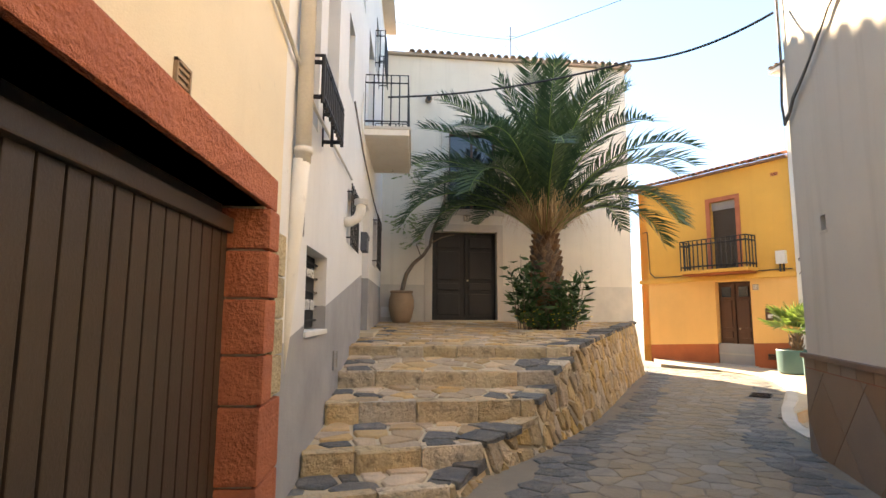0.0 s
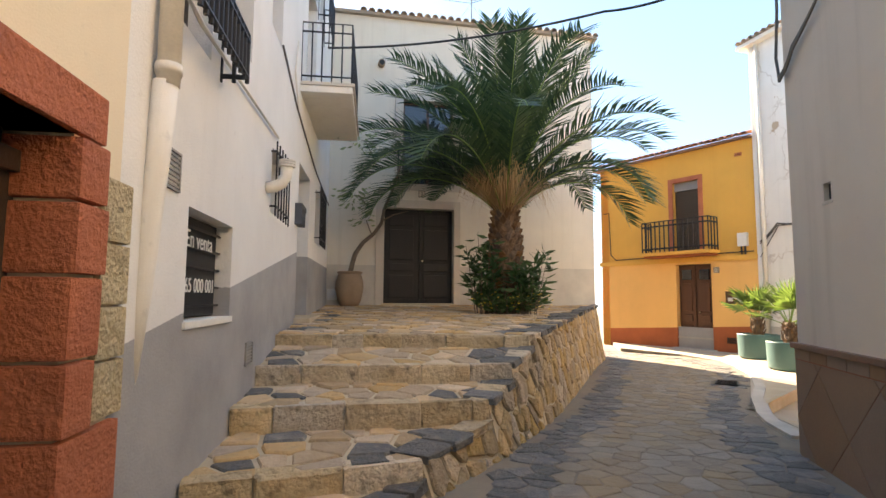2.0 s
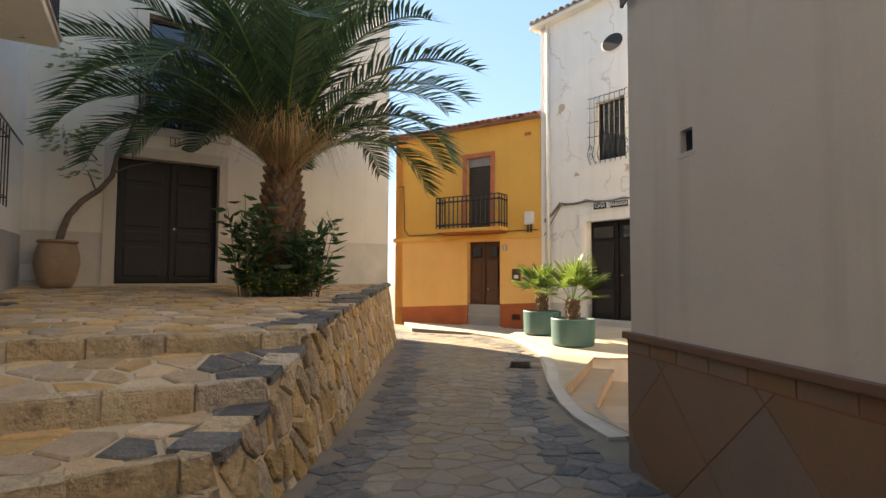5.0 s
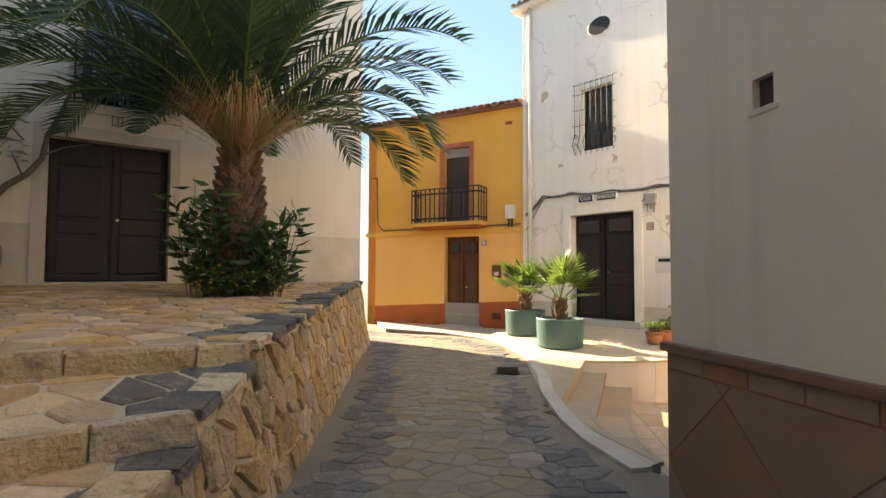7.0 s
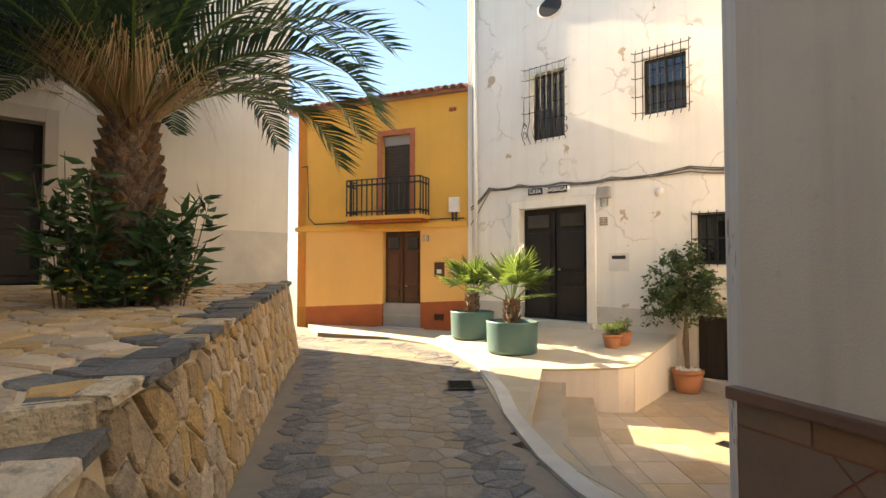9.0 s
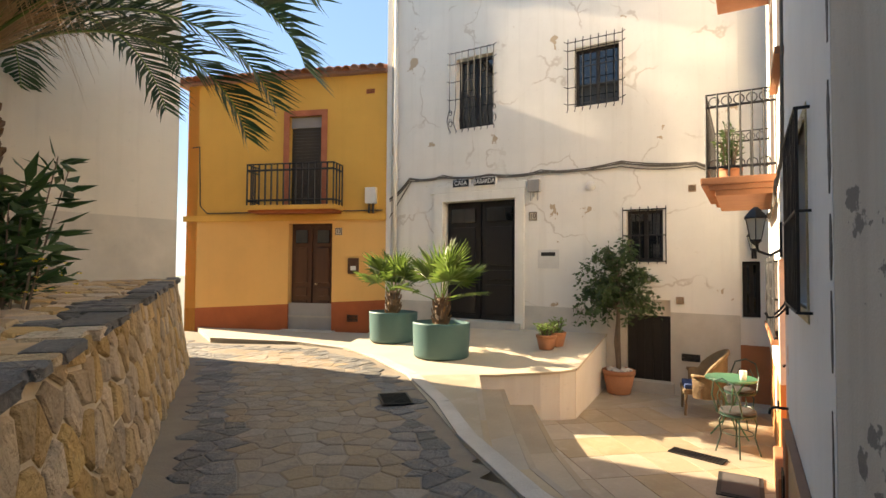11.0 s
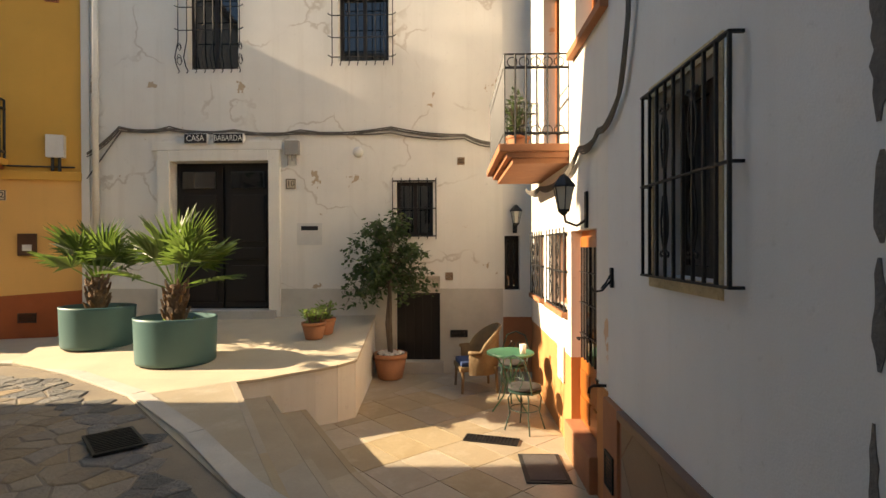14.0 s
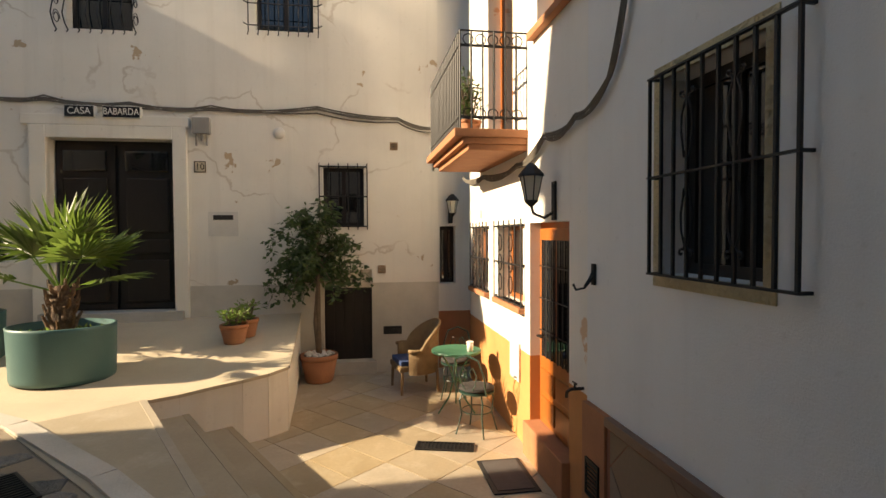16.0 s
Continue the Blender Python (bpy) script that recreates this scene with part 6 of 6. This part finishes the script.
def planter(m, label):
    t = thing("oval_planter", m, label, "planter", "green oval planters")
    part("shell", lathe(bmesh.new(), [(0.46, 0.02), (0.47, 0.06), (0.485, 0.54), (0.49, 0.57), (0.47, 0.575), (0.46, 0.47)], 40, 1.0, 0.8), "planter", t, smooth=True)
    part("foot", lathe(bmesh.new(), [(0.43, 0.0), (0.44, 0.03)], 36, 1, 0.8), "rubber_hole_dark", t)
    part("soil", lathe(bmesh.new(), [(0.45, 0.46), (0.465, 0.49)], 30, 1, 0.8), "soil", t)
    bm = bmesh.new()
    r2 = random.Random(8)
    for k in range(120):
        a, r = r2.uniform(0, math.tau), r2.uniform(0.1, 0.42)
        leaf_quad(bm, Vector((r * math.cos(a), 0.8 * r * math.sin(a), 0.48)), Vector((r2.gauss(0, 1), r2.gauss(0, 1), 1.0)), 0.07, 0.014, r2)
    part("weeds", bm, "herb_leaf", t)


for x, y, sd, sc in ((8.78, 11.0, 5, 1.05), (9.32, 12.62, 9, 0.95)):
    planter(pose(x, y, plat_z(x, y) - 0.02, 0, 0, -80), "sage-green oval metal planter on the pavement")
    fan_palm(pose(x, y, plat_z(x, y) + 0.45, 0, 0, 40 * sd), sd, sc, "bright green fan palm in oval planter")


def clay_pot(m, r, h, label, group=""):
    t = thing("clay_pot", m, label, "plant pot", group)
    part("body", lathe(bmesh.new(), [(r * 0.68, 0), (r * 0.72, 0.02), (r * 0.95, h * 0.8)], 26), "clay", t, smooth=True)
    part("rim", lathe(bmesh.new(), [(r * 0.95, h * 0.8), (r, h * 0.82), (r, h * 0.98), (r * 0.93, h), (r * 0.88, h * 0.9)], 26), "clay", t, smooth=True)
    part("soil", lathe(bmesh.new(), [(r * 0.86, h * 0.86), (r * 0.9, h * 0.91)], 22), "soil", t)
    return t


for x, y, sd in ((9.94, 9.72, 21), (10.2, 9.68, 22)):
    clay_pot(pose(x, y, plat_z(x, y) - 0.01), 0.17, 0.24, "round terracotta pot on the pavement edge", "small terracotta pots")
    shrub("potted_herb", pose(x, y, plat_z(x, y) + 0.2), 0.2, 0.2, 0.24, 260, 0.07, 0.014, "small green herb in a pot", "herb_leaf", sd, 16)
clay_pot(pose(11.02, 8.93, -0.615), 0.27, 0.4, "large terracotta pot topped with white pebbles")
pb = thing("pebbles", pose(11.02, 8.93, -0.27), "white pebbles on the pot's soil", "pebbles")
for k in range(26):
    a, r = k * 2.4, 0.04 * math.sqrt(k)
    part("pebble", lathe(bmesh.new(), [(0.012, -0.02), (0.035, 0), (0.03, 0.018), (0.01, 0.026)], 7), "pebble", pb, smooth=True).matrix_basis = pose(r * math.cos(a), r * math.sin(a), 0.045, 0, 0, k * 30)
ficus = thing("ficus_tree", pose(11.02, 8.93, -0.27), "small potted ficus with glossy drooping leaves", "tree")
part("trunk", tube(bmesh.new(), [(0, 0, 0), (0.01, 0.01, 0.5), (-0.01, 0.0, 1.05), (0.02, 0, 1.65)], 0.045, 8, 0.025), "grey_bark", ficus, smooth=True)
part("trunk", tube(bmesh.new(), [(0.05, 0.02, 0), (-0.02, 0.05, 0.5), (0.03, 0.03, 0.95)], 0.03, 8, 0.02), "grey_bark", ficus, smooth=True)
rf = random.Random(31)
lv, br = bmesh.new(), bmesh.new()
for k in range(46):
    a, e = rf.uniform(0, math.tau), rf.uniform(-0.5, 1.35)
    L = rf.uniform(0.35, 0.72)
    o = Vector((0, 0, rf.uniform(0.95, 1.65)))
    d = Vector((math.cos(a) * math.cos(e), math.sin(a) * math.cos(e), math.sin(e) * 0.95))
    tip = o + d * L
    end = tip + Vector((d.x * 0.12, d.y * 0.12, -rf.uniform(0.1, 0.35)))
    tube(br, [o, o.lerp(tip, 0.5) + Vector((0, 0, 0.03)), tip, end], 0.009, 4, 0.003)
    for j in range(64):
        t = rf.uniform(0.3, 1.35)
        q = o.lerp(tip, t) if t < 1 else tip.lerp(end, (t - 1) / 0.35)
        q = q + Vector((rf.gauss(0, 0.045), rf.gauss(0, 0.045), rf.gauss(0, 0.045)))
        leaf_quad(lv, q, Vector((rf.gauss(0, 1), rf.gauss(0, 1), -0.5 + rf.gauss(0, 0.5))), rf.uniform(0.075, 0.12), 0.026, rf)
tagged(part("branch", br, "grey_bark", ficus), kind="stuff")
part("foliage", lv, "ficus_leaf", ficus)
bpot = PATIO @ pose(-4.6, -0.45, 2.5)
clay_pot(bpot, 0.14, 0.2, "terracotta pot on the balcony")
shrub("potted_shrub", bpot @ pose(0, 0, 0.18), 0.16, 0.16, 0.55, 260, 0.07, 0.016, "small green shrub in balcony pot", "ficus_leaf", 41, 14)

# patio furniture ----------------------------------------------------
F = -0.615
ac = thing("wicker_armchair", pose(10.62, 7.55, F, 0, 0, 200), "honey wicker armchair with blue seat cushion", "armchair")
part("seat", boxed(-0.26, 0.26, -0.26, 0.28, 0.3, 0.37, bevel=0.02), "wicker", ac)
part("cushion", boxed(-0.24, 0.24, -0.24, 0.24, 0.37, 0.44, bevel=0.03), "blue_cloth", ac, "dark blue cushion")
bm = bmesh.new()
cols = 28
for i in range(cols + 1):
    a = radians(-30 + 240 * i / cols)
    up = 0.3 + 0.34 * max(0, math.sin(a)) ** 0.7 + 0.02
    for z in (0.26, 0.26 + up * 0.5, 0.26 + up):
        fl = 1 + 0.1 * (z - 0.26)
        for inner in (1.0, 0.92):
            bm.verts.new((0.32 * fl * inner * math.cos(a), 0.02 + 0.32 * fl * inner * math.sin(a), z))
bm.verts.ensure_lookup_table()
for i in range(cols):
    for r in range(2):
        for q in (0, 1):
            a0, a1 = i * 6 + r * 2 + q, (i + 1) * 6 + r * 2 + q
            f4 = [bm.verts[a0], bm.verts[a1], bm.verts[a1 + 2], bm.verts[a0 + 2]]
            bm.faces.new(f4 if q == 0 else f4[::-1])
    bm.faces.new([bm.verts[k] for k in (i * 6 + 4, (i + 1) * 6 + 4, (i + 1) * 6 + 5, i * 6 + 5)])
part("backrest", bm, "wicker", ac, smooth=True)
rim = [(0.345 * math.cos(radians(-30 + 240 * i / 24)), 0.02 + 0.345 * math.sin(radians(-30 + 240 * i / 24)), 0.58 + 0.34 * max(0, math.sin(radians(-30 + 240 * i / 24))) ** 0.7) for i in range(25)]
part("rim", tube(bmesh.new(), rim, 0.026, 7), "wicker", ac, smooth=True)
for x in (-0.24, 0.24):
    for y in (-0.22, 0.26):
        part("leg", tube(bmesh.new(), [(x, y, 0.3), (x * 1.05, y * 1.05, 0)], 0.022, 7, 0.018), "wicker", ac)

tb = thing("bistro_table", pose(9.72, 6.98, F), "round green painted iron bistro table", "table")
part("tabletop", lathe(bmesh.new(), [(0.27, 0.7), (0.295, 0.705), (0.3, 0.72), (0.295, 0.733), (0.2, 0.735)], 36), "green_iron", tb)
for k in range(3):
    a = k * math.tau / 3
    c, s = math.cos(a), math.sin(a)
    part("leg", tube(bmesh.new(), [(0.2 * c, 0.2 * s, 0.7), (0.1 * c, 0.1 * s, 0.55), (0.04 * c, 0.04 * s, 0.38), (0.1 * c, 0.1 * s, 0.18), (0.25 * c, 0.25 * s, 0.0)], 0.01, 6), "green_iron", tb)
part("ring", tube(bmesh.new(), [(0.06 * math.cos(i * math.tau / 16), 0.06 * math.sin(i * math.tau / 16), 0.38) for i in range(17)], 0.008, 5), "green_iron", tb)
cup = thing("paper_cup", pose(9.6, 6.82, F + 0.735), "white cup on the green table", "cup")
part("cup", lathe(bmesh.new(), [(0.035, 0), (0.042, 0.12), (0.036, 0.12), (0.03, 0.02)], 18), "white_box", cup, smooth=True)


def bistro_chair(m, label):
    t = thing("bistro_chair", m, label, "chair", "bistro chairs")
    part("seat", lathe(bmesh.new(), [(0.17, 0.43), (0.19, 0.44), (0.19, 0.455), (0.16, 0.46)], 26), "dark_green", t)
    part("cushion", lathe(bmesh.new(), [(0.16, 0.46), (0.19, 0.475), (0.185, 0.5), (0.12, 0.51)], 26), "dark_cloth", t, smooth=True)
    for k in range(4):
        a = math.pi / 4 + k * math.pi / 2
        c, s = math.cos(a), math.sin(a)
        part("leg", tube(bmesh.new(), [(0.15 * c, 0.15 * s, 0.44), (0.19 * c, 0.19 * s, 0.36), (0.17 * c, 0.17 * s, 0.2), (0.23 * c, 0.23 * s, 0.0)], 0.009, 6), "dark_green", t)
    part("brace", tube(bmesh.new(), [(0.16 * math.cos(i * math.tau / 20), 0.16 * math.sin(i * math.tau / 20), 0.24) for i in range(21)], 0.006, 5), "dark_green", t)
    part("back_frame", tube(bmesh.new(), [(-0.17, 0.12, 0.44), (-0.18, 0.19, 0.65), (-0.13, 0.22, 0.82), (0, 0.23, 0.87), (0.13, 0.22, 0.82), (0.18, 0.19, 0.65), (0.17, 0.12, 0.44)], 0.01, 6), "dark_green", t)
    for s in (-1, 1):
        part("scroll", tube(bmesh.new(), [(0.02 * s, 0.17, 0.46), (0.08 * s, 0.19, 0.56), (0.1 * s, 0.2, 0.66), (0.06 * s, 0.21, 0.74), (0.02 * s, 0.21, 0.7), (0.04 * s, 0.21, 0.64)], 0.006, 5), "dark_green", t)
    return t


ch = bistro_chair(pose(9.02, 6.78, F, 0, 0, 60), "dark green iron chair with charcoal cushion")
copy_thing(ch, pose(10.25, 6.98, F, 0, 0, -100))
dm = thing("door_mat", on(PATIO, -3.43, F, -0.36), "grey door mat with black border before the door", "door mat")
part("border", boxed(-0.34, 0.3, -0.2, 0.2, 0, 0.012, bevel=0.004), "rubber_hole_dark", dm)
part("mat_surface", boxed(-0.3, 0.26, -0.16, 0.16, 0.012, 0.018), "mat", dm)


def grate(m, w, d, n, label, group=""):
    t = thing("drain_grate", m, label, "drain grate", group)
    # flat black sheet under the bars, shade of the pit as colour
    part("pit_dark_sheet", boxed(-w / 2, w / 2, -d / 2, d / 2, 0.0, 0.004), "rubber_hole_dark", t)
    for a in ((-w / 2, w / 2, -d / 2, -d / 2 + 0.02), (-w / 2, w / 2, d / 2 - 0.02, d / 2), (-w / 2, -w / 2 + 0.02, -d / 2 + 0.02, d / 2 - 0.02), (w / 2 - 0.02, w / 2, -d / 2 + 0.02, d / 2 - 0.02)):
        part("frame", boxed(*a, 0.0, 0.014), "iron", t)
    for k in range(n):
        x = -w / 2 + w * (k + 1) / (n + 1)
        part("bar", boxed(x - 0.007, x + 0.007, -d / 2 + 0.02, d / 2 - 0.02, 0.003, 0.012), "iron", t)


grate(pose(8.62, 7.12, F + 0.002, 0, 0, 84), 0.58, 0.2, 14, "iron drain grate in the patio floor")
grate(pose(6.42, 9.72, street_z(6.4, 9.7) + 0.012, 0, 0, 52), 0.5, 0.34, 12, "iron drain grate in the street")

# wires over the street ----------------------------------------------
cable("street_wire", [lw(8.35, 4.95, -0.4), (3.0, 6.9, 4.95), NEAR @ Vector((0.1, -0.1, 4.75))], 0.016, "black wire across the street", "black_cable", 0.12, 14)
cable("street_wire", [FRONT @ Vector((2.9, 1.0, 9.6)), (9.5, 9, 9.8)], 0.008, "thin wire from the roof aerial", "black_cable", 0.1, 14)
cable("street_wire", [FRONT @ Vector((2.9, 1.0, 9.6)), FRONT @ Vector((-1.0, 0.5, 9.7))], 0.007, "thin wire from the roof aerial", "black_cable", 0.1, 10)
ae = thing("roof_aerial", FRONT @ pose(2.9, 1.0, 8.4), "thin roof aerial mast with stays", "aerial")
part("mast", tube(bmesh.new(), [(0, 0, 0), (0, 0, 1.6)], 0.016, 6), "grey_box", ae)
for s in (-0.8, 0.8):
    part("stay", tube(bmesh.new(), [(0, 0, 1.2), (s, 0, 0.02)], 0.005, 4), "grey_box", ae)
part("crossbar", tube(bmesh.new(), [(-0.15, 0, 1.3), (0.15, 0, 1.3)], 0.01, 5), "grey_box", ae)

# stones, last -------------------------------------------------------
def piece_set(parent, name, polys, at, rise, mat, cap=300, seed=0, **kw):
    r = random.Random(seed)
    for c in polys[:cap]:
        bm = bmesh.new()
        stone(bm, c, at, rise * r.uniform(0.6, 1.3), **kw)
        part(name, bm, mat(c, r) if callable(mat) else mat, parent)
    if len(polys) > cap:
        bm = bmesh.new()
        for c in polys[cap:]:
            stone(bm, c, at, rise * r.uniform(0.6, 1.3), **kw)
        tagged(part(name + "_rest", bm, mat if not callable(mat) else mat(None, r), parent), kind="stuff")


def edge_dist(c):
    cx, cy = sum(p[0] for p in c) / len(c), sum(p[1] for p in c) / len(c)
    best = 9
    for (ax, ay), (bx, by) in zip(EDGE, EDGE[1:]):
        t = max(0, min(1, ((cx - ax) * (bx - ax) + (cy - ay) * (by - ay)) / ((bx - ax) ** 2 + (by - ay) ** 2)))
        best = min(best, math.hypot(cx - ax - t * (bx - ax), cy - ay - t * (by - ay)))
    return best


for k, (poly, zf) in enumerate(levels):
    def paving_mat(c, r, k=k):
        if c is None:
            return "stone_warm"
        left = min(p[0] for p in c) < -0.45
        return "slate" if edge_dist(c) < 0.42 and r.random() < 0.8 or left and r.random() < 0.5 else "stone_warm"
    inner = cells(poly, 0.3, 0.24, 0.035, 40 + k)
    inner.sort(key=lambda c: c[0][1])
    piece_set(terrace, "paving_stone", inner, lambda x, y, h, zf=zf: (x, y, zf(x, y) - 0.018 + h), 0.022, paving_mat, 260, k, lip=0.014)
    # nosing blocks along each riser
    (ax, ay), (bx, by), z = STEPS[k]
    low = z - RISERS[k]
    L = math.hypot(bx - ax, by - ay)
    x = 0.0
    rn = random.Random(70 + k)
    while x < L - 0.05:
        w = min(rn.uniform(0.3, 0.68), L - x)
        m = pose(ax, ay, 0, 0, 0, math.degrees(math.atan2(by - ay, bx - ax)))
        bm = boxed(x + 0.004, x + w - 0.004, -0.05 + rn.uniform(-0.02, 0.015), rn.uniform(0.05, 0.16), low - 0.06, z + 0.012 + rn.uniform(-0.01, 0.01), bevel=0.022)
        for v in bm.verts:
            v.co += Vector((rn.uniform(-1, 1), rn.uniform(-1, 1), rn.uniform(-1, 1))) * 0.007
        o = part("nosing_stone", bm, "stone_edge", terrace)
        o.matrix_basis = m
        x += w
for k, (ax, ay, dx, dy, nxt, nyt, L, za, zb, off) in enumerate(wall_segments):
    polys = cells([(0, -0.1), (L, -0.1), (L, zb), (0, za)], 0.21, 0.26, 0.03, 90 + k)
    def at(u, z, h, ax=ax, ay=ay, dx=dx, dy=dy, nxt=nxt, nyt=nyt, L=L, za=za, zb=zb, off=off):
        top = za + (zb - za) * u / L
        o = off * (1 - (z + 0.15) / (top + 0.15))
        return (ax + dx * u + nxt * (o + h), ay + dy * u + nyt * (o + h), z)
    piece_set(retaining, "wall_stone", polys, at, 0.03, "stone_wall", 300, 50 + k, lip=0.02)
    # slate coping on the edge
    x = 0.0
    rn = random.Random(170 + k)
    while x < L - 0.05:
        w = min(rn.uniform(0.16, 0.4), L - x)
        bm = boxed(x + 0.006, x + w - 0.006, -0.05 + rn.uniform(-0.03, 0.03), rn.uniform(0.1, 0.26), -0.045, 0.022 + rn.uniform(-0.008, 0.008), bevel=0.012)
        for v in bm.verts:
            v.co += Vector((rn.uniform(-1, 1), rn.uniform(-1, 1), 0)) * 0.014
            v.co.z += za + (zb - za) * v.co.x / L
        o = part("coping_stone", bm, "slate" if rn.random() < 0.75 else "stone_edge", retaining)
        o.matrix_basis = pose(ax, ay, 0, 0, 0, math.degrees(math.atan2(dy, dx)))
        x += w

# street stones: worn slabs in the middle, dark slate along both sides
def lane(y):
    lo = float(np.interp(y, [-6.5, 3.7, 4.0, 4.9, 6.3, 7.2, 9.3, 11.8, 14.2, 19], [-0.8, -0.8, 0.55, 1.05, 1.9, 2.55, 3.75, 5.1, 6.4, 6.8]))
    hi = float(np.interp(y, [-6.5, 0, 4.05, 5.9, 7.3, 8.4, 9.3, 10.55, 11.8, 13.5, 16.4, 19], [0.2, 2.2, 3.55, 4.25, 5.0, 5.75, 6.5, 7.4, 8.0, 8.45, 7.6, 7.5]))
    return lo, hi


slabs, slates = [], []
for c in cells([(-0.8, 1.0), (9, 1.0), (9, 18.5), (-0.8, 18.5)], 0.25, 0.18, 0.012, 7):
    cx, cy = sum(p[0] for p in c) / len(c), sum(p[1] for p in c) / len(c)
    lo, hi = lane(cy)
    if lo + 0.08 < cx < hi - 0.1:
        d = min(cx - lo, hi - cx)
        (slates if d < 0.55 else slabs).append(c)
slabs.sort(key=lambda c: abs(c[0][1] - 7.0))
slates.sort(key=lambda c: abs(c[0][1] - 7.0))
piece_set(road, "street_stone", slabs, lambda x, y, h: (x, y, street_z(x, y) - 0.014 + h), 0.009, "street", 290, 5, lip=0.012)
piece_set(road, "slate_stone", slates, lambda x, y, h: (x, y, street_z(x, y) - 0.014 + h), 0.012, "slate", 290, 6, lip=0.012)

# patio tiles and dado tiles
ca, sa = math.cos(radians(50)), math.sin(radians(50))
for i in range(-16, 22):
    for j in range(-22, 22):
        u0, v0, s = i * 0.6, j * 0.42, 0.004
        c = [(8.6 + ca * u - sa * v, 7.4 + sa * u + ca * v) for u, v in ((u0 + s, v0 + s), (u0 + 0.6 - s, v0 + s), (u0 + 0.6 - s, v0 + 0.42 - s), (u0 + s, v0 + 0.42 - s))]
        for (ax, ay), (bx, by) in zip(PATIO_POLY, PATIO_POLY[1:] + PATIO_POLY[:1]):
            if len(c) >= 3:
                c = clip(c, (ax, ay), (by - ay, ax - bx))
        if len(c) >= 3:
            bm = prism(bmesh.new(), c, -0.64, -0.615)
            part("floor_tile", bm, "tile", patio_floor)


def diagonal_tiles(owner, u0, u1, z0, z1, size=0.62):
    h = size / math.sqrt(2)
    box_poly = [(u0, z0), (u1, z0), (u1, z1), (u0, z1)]
    for i in range(int(u0 / h) - 3, int(u1 / h) + 4):
        for j in range(-4, 6):
            if (i + j) % 2:
                continue
            cx, cz, q = i * h, j * h, h - 0.006
            c = [(cx - q, cz), (cx, cz - q), (cx + q, cz), (cx, cz + q)]
            for (ax, ay), (bx, by) in zip(box_poly, box_poly[1:] + box_poly[:1]):
                if len(c) >= 3:
                    c = clip(c, (ax, ay), (by - ay, ax - bx))
            if len(c) >= 3:
                bm = bmesh.new()
                f0 = [bm.verts.new((x, -0.034, z)) for x, z in c]
                f1 = [bm.verts.new((x, -0.026, z)) for x, z in c]
                bm.faces.new(f0)
                for k in range(len(c)):
                    bm.faces.new((f0[k], f1[k], f1[(k + 1) % len(c)], f0[(k + 1) % len(c)]))
                part("dado_tile", bm, "dado_tile", owner)


diagonal_tiles(dado, 0.01, 6.0, -0.45, 0.94)
diagonal_tiles(dado2, -2.2, 0.0, -0.6, 0.22)
bm = bmesh.new()
for k in range(20):
    box(bm, 0.01 + k * 0.3, 0.3 + k * 0.3, -0.036, -0.026, 0.95, 1.035)
part("border_tile", bm, "dado_tile", dado)
